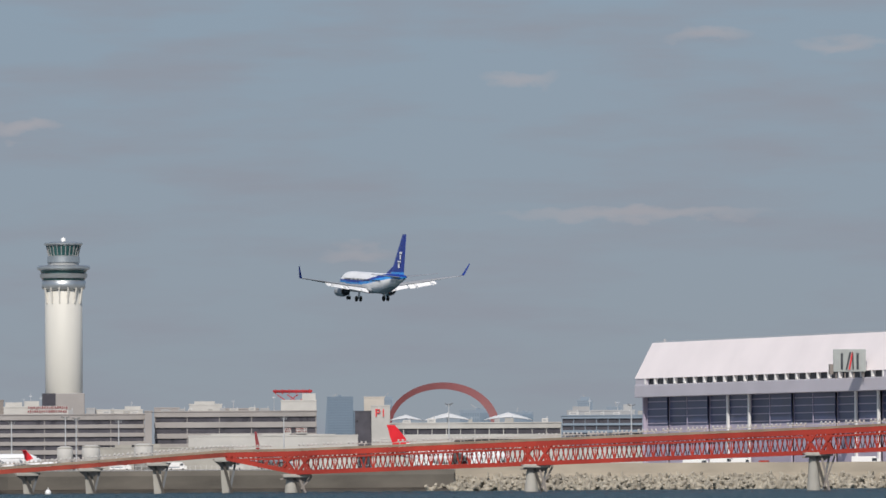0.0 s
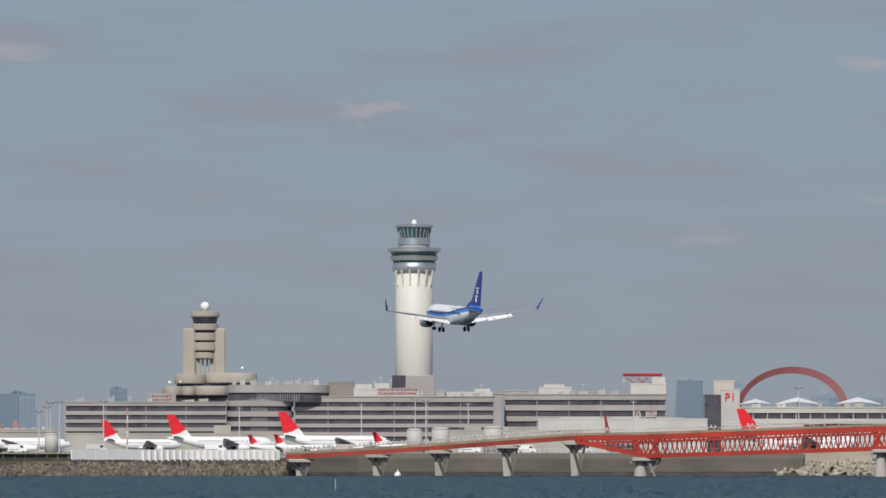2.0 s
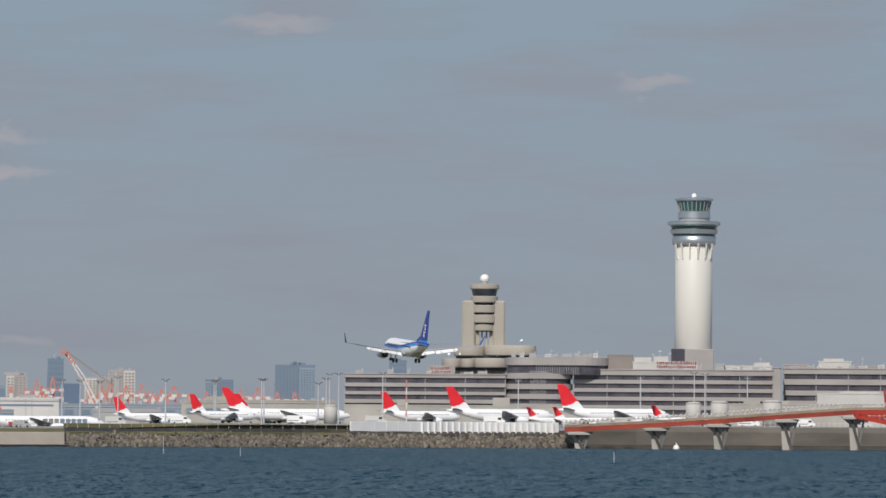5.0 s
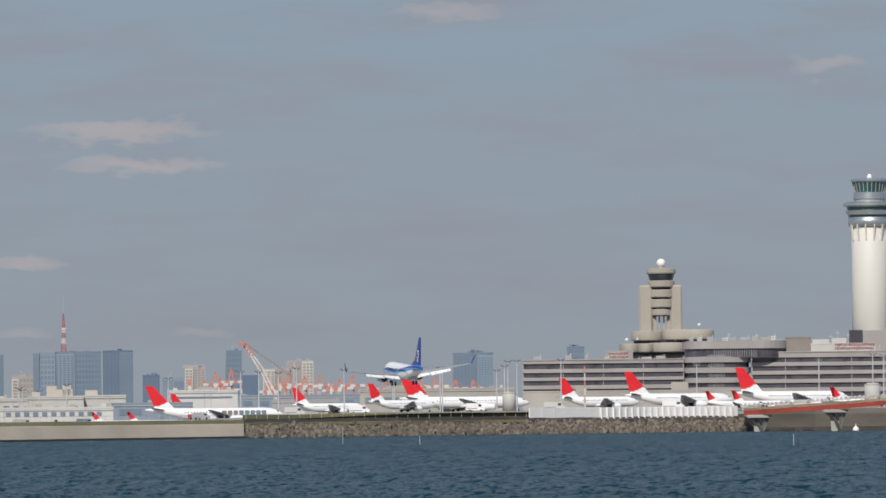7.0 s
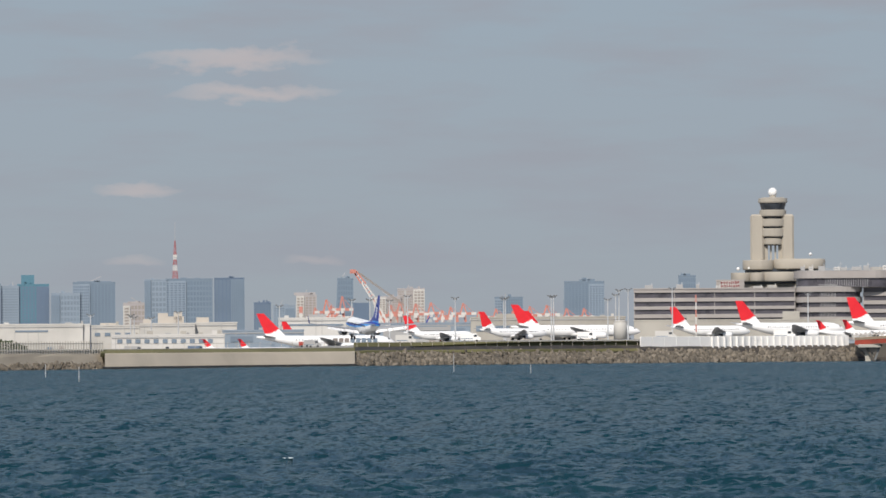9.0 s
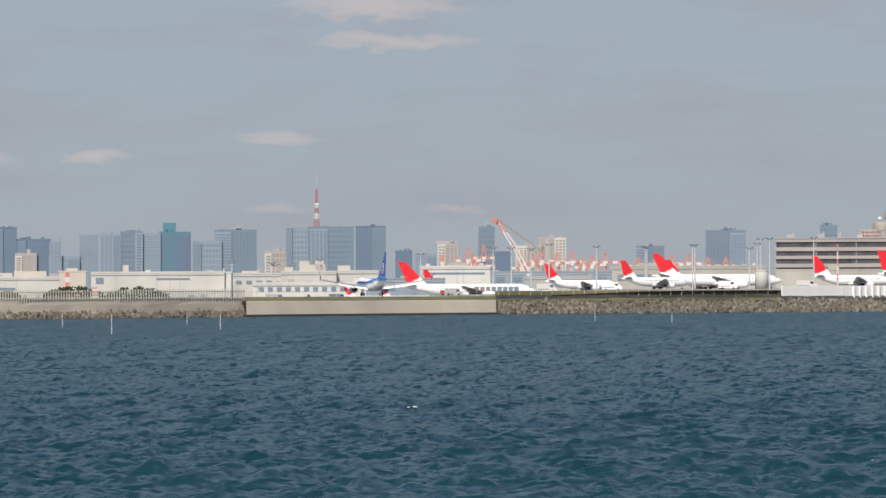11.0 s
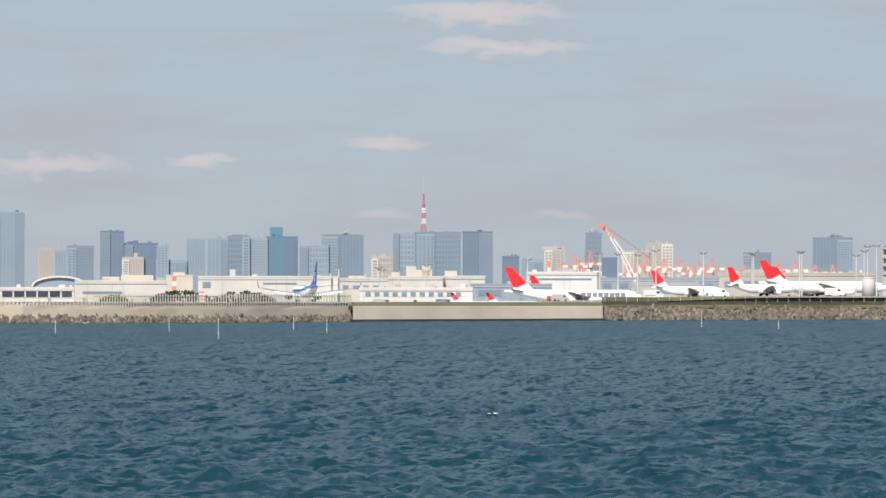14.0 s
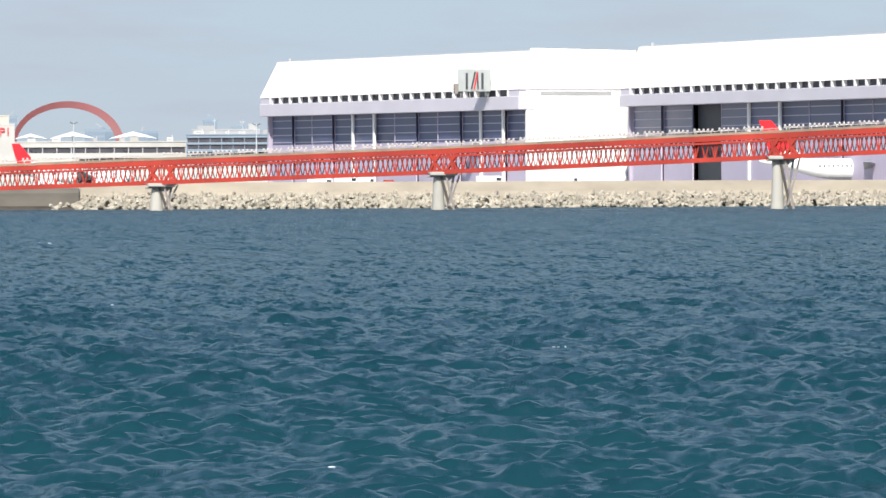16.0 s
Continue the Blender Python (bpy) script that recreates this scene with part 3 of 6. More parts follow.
        loft(eng, [[p3(sx * ex + r * math.sin(2 * math.pi * i / 24), 3.0 + y, 1.55 + r * 0.96 * math.cos(2 * math.pi * i / 24)) for i in range(24)] for y, r in prof], caps=False)
        nac = part("engine", eng, PLANEWHITE if livery != "blue" else PLANEGREY, root, smooth=True)
        bm = bmesh.new()
        loft(bm, [[p3(sx * ex + r * math.sin(2 * math.pi * i / 16), 3.0 + y, 1.55 + r * math.cos(2 * math.pi * i / 16)) for i in range(16)] for y, r in ((2.0, 0.9), (-1.0, 0.82), (-1.05, 0.5), (-2.2, 0.38), (-2.9, 0.08))])
        part("exhaust", bm, DARK, nac, "dark engine core and exhaust")
        bm = bar(bmesh.new(), p3(sx * ex, 4.2, 2.5), p3(sx * ex, -0.6, 2.55), 0.3 * k, h=0.7 * k)
        part("pylon", bm, PLANEWHITE, nac)
        if high_tail:
            bm = loft(bmesh.new(), slab_rings(p3(0, -16.6, 12.35), p3(sx * 5.8, -18.2, 12.2), 3.4 * k, 1.4 * k, 0.1, 5, upright=False))
            part("tailplane", bm, RED, root, "red tailplane on top of the fin")
        else:
            bm = loft(bmesh.new(), slab_rings(p3(sx * 0.6, -14.3, 4.7), p3(sx * 6.9, -17.0, 5.35), 3.9 * k, 1.3 * k, 0.1, 5, upright=False))
            part("tailplane", bm, WINGGREY, root)
    # fin
    a, b = p3(0, -12.9, 4.9), p3(0, -16.7, 13.0 if livery == "blue" else 12.5)
    rings = slab_rings(a, b, 6.8 * k, (1.9 if livery == "blue" else 2.5) * k, 0.08, 22)

    def pick_fin(c):
        f = (c.z - a.z) / (b.z - a.z)
        lead = 1 - (a.y + 3.0 * k - c.y) / (6.0 * k)
        return 1 if f > 0.12 + 0.42 * max(0.0, lead - 0.3 * f) ** 1.2 else 0
    if livery == "blue":
        bm = loft(bmesh.new(), slab_rings(p3(0, -7.0, 4.9), p3(0, -12.4, 6.6), 1.0 * k, 4.0 * k, 0.08, 4))
        part("dorsal_fin", bm, NAVY, root)
        bm = loft(bmesh.new(), rings, pick=lambda c: 2 if c.z < a.z + 0.7 * k else 1)
        fin = part("fin", bm, [PLANEWHITE, NAVY, SKYBLUE], root)
        bm = bmesh.new()
        for sx in (-1, 1):
            for y, z, w, h in ((-14.4, 6.9, 0.35, 0.9), (-14.7, 7.7, 0.8, 0.3), (-15.2, 8.6, 0.3, 0.9), (-15.4, 9.4, 0.7, 0.3)):
                o = p3(sx * 0.27, y, z)
                box(bm, o.x - 0.03 * k, o.x + 0.03 * k, o.y - w * k, o.y + w * k, o.z - h * k / 2, o.z + h * k / 2)
        part("fin_lettering", bm, PLANEWHITE, fin, "white bars of lettering on the blue fin")
    else:
        bm = loft(bmesh.new(), rings, pick=pick_fin)
        part("fin", bm, [PLANEWHITE, RED], root, "red fin with a white curved foot")
    # undercarriage, its struts stretched in flight
    hang = -0.45 if gear_out else 0.0
    for name, x, y, r, pairs in (("main_gear", -2.86, 0.0, 0.56, (-0.43, 0.43)), ("main_gear", 2.86, 0.0, 0.56, (-0.43, 0.43)), ("nose_gear", 0.0, 12.4, 0.35, (-0.2, 0.2))):
        bm = bar(bmesh.new(), p3(x, y, r + hang), p3(x * 0.9, y, 1.9), 0.3 * k)
        leg = part(name, bm, ALU, root)
        for o in pairs:
            w = bmesh.new()
            lathe(w, [(r * 0.55 * k, -0.17 * k), (r * 0.95 * k, -0.15 * k), (r * k, 0), (r * 0.95 * k, 0.15 * k), (r * 0.55 * k, 0.17 * k)], 18)
            q = Matrix.Translation(p3(x + o, y, r + hang)) @ Matrix.Rotation(radians(90), 4, "Y")
            bmesh.ops.transform(w, matrix=q, verts=w.verts)
            part("wheel", w, RUBBER, leg)
    if title:
        start = 0.5
        for count, wide, m in title:
            # plain bars on the right-hand flank
            for _ in range(count):
                bm = bmesh.new()
                box(bm, 1.93 * k, 1.98 * k, start, start + wide * k, 2.5 * k, 4.3 * k)
                part("marking_bar", bm, m, root, "plain bar of the flank marking")
                start += (wide + 0.45) * k
    return root


jet = airliner(Matrix(), "blue and white twin-jet landing with wheels and flaps down", "", 1.0, "blue", gear_out=True)

# parked jets: bearing of the fin tip, elevation of the fin tip, distance, heading to the right of the view, size, length
PARKED = [
    (-236, 77, 3300, 75, 1.1, "", False), (-433, 72, 3350, 72, 1.15, "", False), (-549, 62, 3480, 70, 1.0, "", False),
    (-831, 68, 3480, 78, 1.42, "", False), (-809, 57, 3640, 70, 1.1, "", False), (-887, 56, 3360, 62, 1.0, "", False),
    (-1022, 50, 3420, 75, 1.05, "", False), (-1281, 55, 3300, 78, 1.42, ((3, 1.45, BROWNPANEL), (5, 1.45, PALESHADE)), False), (-1237, 41, 3560, 70, 1.0, "", False),
    (-1379, 11, 2750, 82, 1.5, "", True), (-1316, 11, 2760, 82, 1.5, "", True),
    (575, 82, 3250, 70, 1.15, "", False), (338, 72, 3350, 15, 1.2, "", False), (1898, 117, 2090, 72, 1.25, "", False),
    (-292, 37, 3230, 76, 1.25, "", True), (-246, 38, 3260, 76, 1.25, "", True), (-72, 42, 3300, 74, 1.25, "", True),
]


def park():
    for b, e, d, head, length, title, high_tail in PARKED:
        z = land_z(b, d)
        # sized by the height of the fin tip, which stands behind the wheels
        k = (high(e, d) - z) / 12.3
        back = 17.2 * k * length
        a = radians(head) + b / S
        tip = at(b, d)
        o = Vector((tip.x + back * math.sin(a), tip.y + back * math.cos(a), z))
        airliner(Matrix.Translation(o) @ Matrix.Rotation(-a, 4, "Z"), "parked white airliner with a red fin on the apron", "parked airliners", k, "red", length=length, title=title, high_tail=high_tail)


park()


# ---- towers ----


def control_tower():
    d = 3833.0
    k = d / S
    z0 = land_z(0, d)
    t = thing("control_tower", stand(1, d, 0), "tall white round control tower with silver ringed cab", "control tower")
    zz = lambda e: high(e, d)
    part("shaft", lathe(bmesh.new(), [(33 * k, z0), (33 * k, zz(330)), (32 * k, zz(331))], 48), TOWER_WHITE, t, "smooth white round shaft", True)
    for i in range(6):
        an = radians(-90 + (i - 2.5) * 24)
        p = Vector((33.2 * k * math.cos(an), 33.2 * k * math.sin(an), zz(301)))
        q = Vector((38 * k * math.cos(an), 39 * k * math.sin(an), zz(328)))
        part("strut", bar(bmesh.new(), p, q, 2.4 * k), TOWER_WHITE, t)
    part("lower_ring", lathe(bmesh.new(), [(31 * k, zz(325)), (37 * k, zz(326)), (38.5 * k, zz(330)), (39 * k, zz(341)), (36 * k, zz(342))], 48), STEEL, t, "", True)
    part("ring_glazing", lathe(bmesh.new(), [(37 * k, zz(341.5)), (38.5 * k, zz(345)), (37 * k, zz(346))], 48), GLASS, t)
    part("middle_ring", lathe(bmesh.new(), [(38 * k, zz(345)), (41 * k, zz(346)), (42.5 * k, zz(353)), (40 * k, zz(354))], 48), STEEL, t)
    part("gallery_glazing", lathe(bmesh.new(), [(39 * k, zz(353.5)), (42 * k, zz(360)), (40 * k, zz(361))], 48), GLASS, t)
    part("upper_ring", lathe(bmesh.new(), [(42 * k, zz(359.5)), (47 * k, zz(362)), (47 * k, zz(366)), (44 * k, zz(368)), (30 * k, zz(369))], 48), STEEL, t)
    part("neck", lathe(bmesh.new(), [(27 * k, zz(368)), (27 * k, zz(375))], 32), GREYPANEL, t)
    part("cab_base", lathe(bmesh.new(), [(27 * k, zz(372)), (29 * k, zz(374)), (28.5 * k, zz(384)), (26 * k, zz(386))], 40), STEEL, t)
    part("cab_glass", lathe(bmesh.new(), [(26.5 * k, zz(385.5)), (30.5 * k, zz(404)), (29 * k, zz(404.5))], 24), GLASS, t, "green tinted outward leaning cab glass")
    for i in range(24):
        an = 2 * math.pi * (i + 0.5) / 24
        part("mullion", bar(bmesh.new(), (26.6 * k * math.cos(an), 26.6 * k * math.sin(an), zz(385.5)), (30.7 * k * math.cos(an), 30.7 * k * math.sin(an), zz(404)), 0.35), GREYPANEL, t)
    part("cab_roof", lathe(bmesh.new(), [(31 * k, zz(403.5)), (34 * k, zz(405.5)), (34 * k, zz(408)), (28 * k, zz(409.5)), (8 * k, zz(410))], 40), STEEL, t)
    part("radome", lathe(bmesh.new(), [(4 * k, zz(409.5)), (4.6 * k, zz(413)), (3.4 * k, zz(416.5)), (1 * k, zz(418))], 16), WHITE, t, "small white dome", True)
    bm = bmesh.new()
    box(bm, -39 * k, -15 * k, -36 * k, 40 * k, z0, zz(142))
    part("base_block", bm, DUSKGLASS, t, "dark slate base block")
    bm = bmesh.new()
    box(bm, -15 * k, 36 * k, -37 * k, 40 * k, z0, zz(142), bevel=0.3)
    part("base_block", bm, TERMINAL, t)


def old_tower():
    d = 3680.0
    k = d / S
    z0 = land_z(-370, d)
    t = thing("old_control_tower", stand(-369, d, -2.5 * k), "older stepped concrete control tower with a white radome", "control tower")
    zz = lambda e: high(e, d)
    bm = bmesh.new()
    bmesh.ops.create_uvsphere(bm, u_segments=24, v_segments=16, radius=8 * k)
    bmesh.ops.translate(bm, verts=bm.verts, vec=(0, 0, zz(267)))
    part("radome", bm, WHITE, t, "white ball on the roof", True)
    part("radome_foot", lathe(bmesh.new(), [(6 * k, zz(256)), (5 * k, zz(262))], 16), OLDTOWER, t)
    part("cab_roof", lathe(bmesh.new(), [(25 * k, zz(248)), (26 * k, zz(250)), (25.5 * k, zz(256)), (18 * k, zz(258))], 40), OLDTOWER, t)
    part("cab_glass", lathe(bmesh.new(), [(20 * k, zz(235)), (24 * k, zz(249))], 32), WINDOW, t, "dark leaning cab glass")
    for e0, e1, r in ((224, 236, 23.5), (206, 220, 22.5), (188, 203, 22), (174, 186, 18.5)):
        part("deck_slab", lathe(bmesh.new(), [((r - 1.5) * k, zz(e0)), (r * k, zz(e0 + 1.5)), (r * k, zz(e1 - 1)), ((r - 1) * k, zz(e1))], 40), OLDTOWER, t)
    # core coloured near black in place of shade between the decks
    part("recessed_core", lathe(bmesh.new(), [(16 * k, zz(173)), (16.5 * k, zz(237))], 32), DARK, t, "dark core imitating shaded recesses between the decks")
    for x in (-4, 4):
        part("stem", box(bmesh.new(), (x - 1.6) * k, (x + 1.6) * k, -3 * k, 3 * k, zz(140), zz(175)), OLDTOWER, t)
    for x0, x1 in ((-40, -16), (15, 37)):
        part("pylon", box(bmesh.new(), x0 * k, x1 * k, -12 * k, 16 * k, zz(140), zz(228), bevel=0.8), OLDTOWER, t, "plain concrete side pylon")
    part("web", box(bmesh.new(), -17 * k, -9 * k, -4 * k, 8 * k, zz(145), zz(180)), OLDTOWER, t)
    part("web", box(bmesh.new(), 9 * k, 16 * k, -4 * k, 8 * k, zz(145), zz(180)), OLDTOWER, t)

    def drum(name, cx, rx, e0, e1, front):
        bm = lathe(bmesh.new(), [(0.98, zz(e0)), (1.0, zz(e0 + 2)), (1.0, zz(e1 - 1)), (0.97, zz(e1))], 40)
        for v in bm.verts:
            v.co.x, v.co.y = v.co.x * rx * k + cx * k, v.co.y * 30 * k + front * k
        part(name, bm, OLDTOWER, t, "", True)
    drum("drum", -26, 28, 130, 147, 0)
    drum("drum", 46, 46, 131, 149, 0)
    drum("drum", -56, 19, 109, 125, -16)
    drum("drum", -28, 16, 109, 125, -20)
    drum("drum", 10, 32, 109, 126, -20)
    drum("drum", 50, 44, 109, 124, -4)
    part("window_band", box(bmesh.new(), -50 * k, 88 * k, -12 * k, 18 * k, zz(124), zz(132)), WINDOW, t)
    part("window_band", box(bmesh.new(), -60 * k, 92 * k, -20 * k, 20 * k, zz(101), zz(110)), WINDOW, t)
    part("podium", box(bmesh.new(), -78 * k, 100 * k, -28 * k, 50 * k, z0 + 0.6, zz(105), bevel=0.5), OLDTOWER, t)
    for x, e in ((-42, 133), (-28, 134), (24, 133), (66, 157), (-62, 132)):
        bm = bmesh.new()
        bmesh.ops.create_icosphere(bm, subdivisions=2, radius=3 * k)
        bmesh.ops.translate(bm, verts=bm.verts, vec=(x * k, -22 * k, zz(e)))
        part("roof_dome", bm, WHITE, t)


control_tower()
old_tower()


# ---- terminal buildings ----


def rounded(bm, x0, x1, y0, y1, z0, z1, r):
    """A block whose two front corners are rounded off in plan."""
    ring = [(x1, y1), (x0, y1)]
    ring += [(x0 + r - r * math.cos(math.pi / 2 * i / 8), y0 + r - r * math.sin(math.pi / 2 * i / 8)) for i in range(9)]
    ring += [(x1 - r + r * math.sin(math.pi / 2 * i / 8), y0 + r - r * math.cos(math.pi / 2 * i / 8)) for i in range(9)]
    return loft(bm, [[Vector((x, y, z)) for x, y in reversed(ring)] for z in (z0, z1)])


def rounded_hall(name, b0, b1, d, bands, top, r, label, depth=60, base=None):
    """Storeys with rounded corners: pale parapets round dark glazing, mullions between."""
    k = d / S
    bc, w = (b0 + b1) / 2, (b1 - b0) * k / 2
    z0 = land_z(bc, d) if base is None else base
    t = thing(name, stand(bc, d, 0), label, "building", "terminal")
    part("window_wall", rounded(bmesh.new(), -w + 0.9, w - 0.9, 0.9, depth, z0, high(top, d) - 0.4, r - 0.9), DUSKGLASS, t)
    for e1, e0 in bands:
        part("wall_band", rounded(bmesh.new(), -w, w, 0, depth + 0.3, high(e0, d), high(e1, d), r), TERMINAL, t)
    part("roof_rail", rounded(bmesh.new(), -w + 1.5, w - 1.5, 1.5, depth - 1, high(top, d), high(top, d) + 0.25, r - 1.5), GREYPANEL, t)
    n = int((b1 - b0) / 9)
    for i in range(1, n):
        x = -w + r + (2 * w - 2 * r) * i / n
        part("mullion", box(bmesh.new(), x - 0.09, x + 0.09, 0.72, 0.95, z0, high(top, d) - 0.6), GREYPANEL, t)
    for i in range(n * 2):
        x = -w + r + (2 * w - 2 * r) * i / (n * 2 - 1)
        part("rail_post", box(bmesh.new(), x - 0.06, x + 0.06, 0.3, 0.42, high(top, d) - 0.1, high(top, d) + 1.1), GREYPANEL, t)
    part("top_rail", box(bmesh.new(), -w + r, w - r, 0.3, 0.42, high(top, d) + 1.0, high(top, d) + 1.12), GREYPANEL, t)
    return t


def slab_building(name, b0, b1, d, bands, top, label, group="", wall=TERMINAL, glass=DUSKGLASS, depth=40, bay=26, turn=0.0, category="building", base=None, posts=True, curb=2):
    """A long low building: dark glass set back, proud wall bands, upright posts and a roof curb."""
    k = d / S
    bc = (b0 + b1) / 2
    w = (b1 - b0) * k / 2
    z0 = land_z(bc, d) if base is None else base
    t = thing(name, stand(bc, d, 0, turn), label, category, group)
    ztop = high(top, d)
    part("window_wall", box(bmesh.new(), -w + 0.4, w - 0.4, 0.8, depth, z0, ztop - 0.5), glass, t)
    for e1, e0 in bands:
        part("wall_band", box(bmesh.new(), -w, w, 0, depth + 0.4, high(e0, d), high(e1, d), bevel=0.12), wall, t)
    if posts:
        n = max(1, int((b1 - b0) / bay))
        for i in range(n + 1):
            x = -w + 0.35 + (2 * w - 0.7) * i / n
            part("post", box(bmesh.new(), x - 0.18, x + 0.18, 0.45, 1.0, z0, ztop - 0.6), wall, t)
    if curb:
        part("roof_curb", box(bmesh.new(), -w - 0.3, w + 0.3, -0.3, depth + 0.6, ztop - curb * k, ztop), wall, t)
    return t


T1 = 3600.0
slab_building("terminal_wing", -616, -330, T1, [(94, 88), (79, 72), (64, 58), (50, 43), (30, 18)], 96, "long grey beige terminal wing with window strips", "terminal", bay=70)
rounded_hall("terminal_hall", -334, -212, T1 - 6, [(97, 88), (79, 69.5), (61, 52), (44, 36), (28, 14)], 97, 12.0, "grey beige terminal hall with rounded storeys")
rounded_hall("terminal_roof_storey", -333, -146, T1 - 5, [(125, 112)], 125, 14.0, "wide rounded roof storey over dark glazing", base=high(96, T1))
slab_building("terminal_main", -211, 143, T1, [(104, 95), (87, 80), (72, 65), (57, 50), (42, 34), (26, 10)], 106, "long grey beige terminal with window strips", "terminal", bay=58)
slab_building("terminal_end_block", 143, 156, T1 - 8, [(110, 10)], 111, "plain pale end block of the terminal", "terminal", depth=60, posts=False)
slab_building("terminal_east", 160, 447, T1 + 10, [(108, 99), (90, 80), (70, 61), (52, 40), (30, 10)], 110, "grey beige terminal wing with deep dark strips", "terminal", bay=48)


def block(name, b0, b1, top, d, mat_, label, base=None, depth=None, category="building", group="", caps=(), bevel=0.15, bottom=None):
    """A plain block with a roof edge and, where seen, boxes on its roof."""
    k = d / S
    w = (b1 - b0) * k / 2
    bc = (b0 + b1) / 2
    depth = depth or max(6.0, w * 1.2)
    z0 = land_z(bc, d) if bottom is None else high(bottom, d)
    zt = high(top, d)
    t = thing(name, stand(bc, d, 0), label, category, group)
    part("wall", box(bmesh.new(), -w, w, 0, depth, z0, zt, bevel=bevel), mat_, t)
    part("roof_edge", box(bmesh.new(), -w - 0.15, w + 0.15, -0.15, depth + 0.15, zt - 0.5, zt + 0.15), mat_, t)
    for x0, x1, h in caps:
        part("roof_box", box(bmesh.new(), x0 * k, x1 * k, depth * 0.2, depth * 0.7, zt, zt + h * k), mat_, t)
    return t


block("roof_plant_room", -150, -106, 131, T1 + 5, BROWNPANEL, "brown grey roof plant room on the terminal", bottom=100, depth=20)
block("roof_plant_room", -206, -150, 127, T1 + 25, TERMINAL, "low grey roof plant room on the terminal", bottom=100, depth=20, caps=((-20, 5, 4),))
block("roof_plant_room", -106, -40, 119, T1 + 3, WHITE_WALL, "long white roof plant room on the terminal", bottom=100, depth=20, caps=((-30, 0, 8), (4, 30, 10)))
block("roof_plant_room", 40, 56, 116, T1 + 15, GREYPANEL, "grey roof plant room on the terminal", bottom=100, depth=15)
block("roof_plant_room", 56, 140, 113, T1 + 20, WHITE_WALL, "white roof plant room on the terminal", bottom=100, depth=15, caps=((10, 38, 6),))
block("roof_plant_room", 160, 205, 116, T1 + 20, TERMINAL, "grey roof plant room on the terminal", bottom=100, depth=15)
block("roof_plant_room", 222, 280, 122, T1 + 20, WHITE_WALL, "white roof plant room on the terminal", bottom=100, depth=15, caps=((-20, 16, 5),))
block("roof_plant_room", 280, 345, 114, T1 + 24, TERMINAL, "low grey roof plant room on the terminal", bottom=100, depth=15)
block("pier_house", -470, -420, 110, T1 + 20, TERMINAL, "pale roof room beside the old tower", bottom=90, depth=15)
block("radar_house", 384, 447, 128, T1 + 15, WHITE_WALL, "white radar building with stepped roof", depth=25, caps=((6, 30, 12),))
block("car_park_stair", 544, 577, 118, 3500, WHITE_WALL, "white stair tower of the car park with a red sign", depth=16)
block("car_park_stair", 515, 544, 108, 3505, DUSKGLASS, "dark block beside the stair tower", depth=14)
block("car_park_house", 531, 567, 133, 3560, CREAM, "cream roof house behind the stair tower", depth=16)
slab_building("car_park", 574, 880, 3500, [(86, 76), (66, 57), (50, 30)], 87, "long white car park with two open decks", "car parks", wall=WHITE_WALL, bay=24)
slab_building("office_building", 880, 1045, 3450, [(97, 92), (84, 80), (72, 67), (60, 55), (48, 20)], 99, "white building with blue grey window strips", "", wall=PALEBLUE, bay=20)
block("roof_house", 890, 1010, 107, 3490, GREYPANEL, "grey roof house with antennas", bottom=90, depth=15, caps=((-50, -20, 7), (40, 55, 10)))
block("low_hall", 220, 520, 66, 3420, WHITE_WALL, "long low white hall by the apron", depth=20, caps=((-110, -40, 3), (-20, 30, 3), (60, 110, 2)))
block("low_hall", 560, 690, 60, 3400, WHITE_WALL, "low white hall by the apron", depth=20)
block("low_hall", 60, 300, 46, 3330, CONCRETE, "low pale hall along the apron", depth=16, caps=((-90, -60, 5), (-40, -10, 6)))
block("low_hall", -616, -150, 40, 3540, CONCRETE, "low pale boarding corridor along the terminal", depth=16, caps=((30, 60, 14), (-140, -120, 10)))
block("low_hall", 600, 1050, 42, 3300, WHITE_WALL, "low white hall along the apron", depth=20, caps=((-140, -80, 5), (20, 70, 6)))


def tank(b, d, top, r, label):
    k = d / S
    t = thing("storage_tank", stand(b, d, land_z(b, d)), label, "tank", "tanks by the apron")
    h = high(top, d) - land_z(b, d)
    part("shell", lathe(bmesh.new(), [(r * k, 0), (r * k, h * 0.94), (r * 0.6 * k, h)], 28), WHITE_WALL, t, "", True)
    part("rim", lathe(bmesh.new(), [(r * 1.02 * k, h * 0.9), (r * 1.02 * k, h * 0.94)], 28), CONCRETE, t)


for b, top, r in ((2, 49, 14), (48, 51, 16), (141, 53, 17), (-640, 40, 12)):
    tank(b, 3280, top, r, "round white storage tank beside the apron")


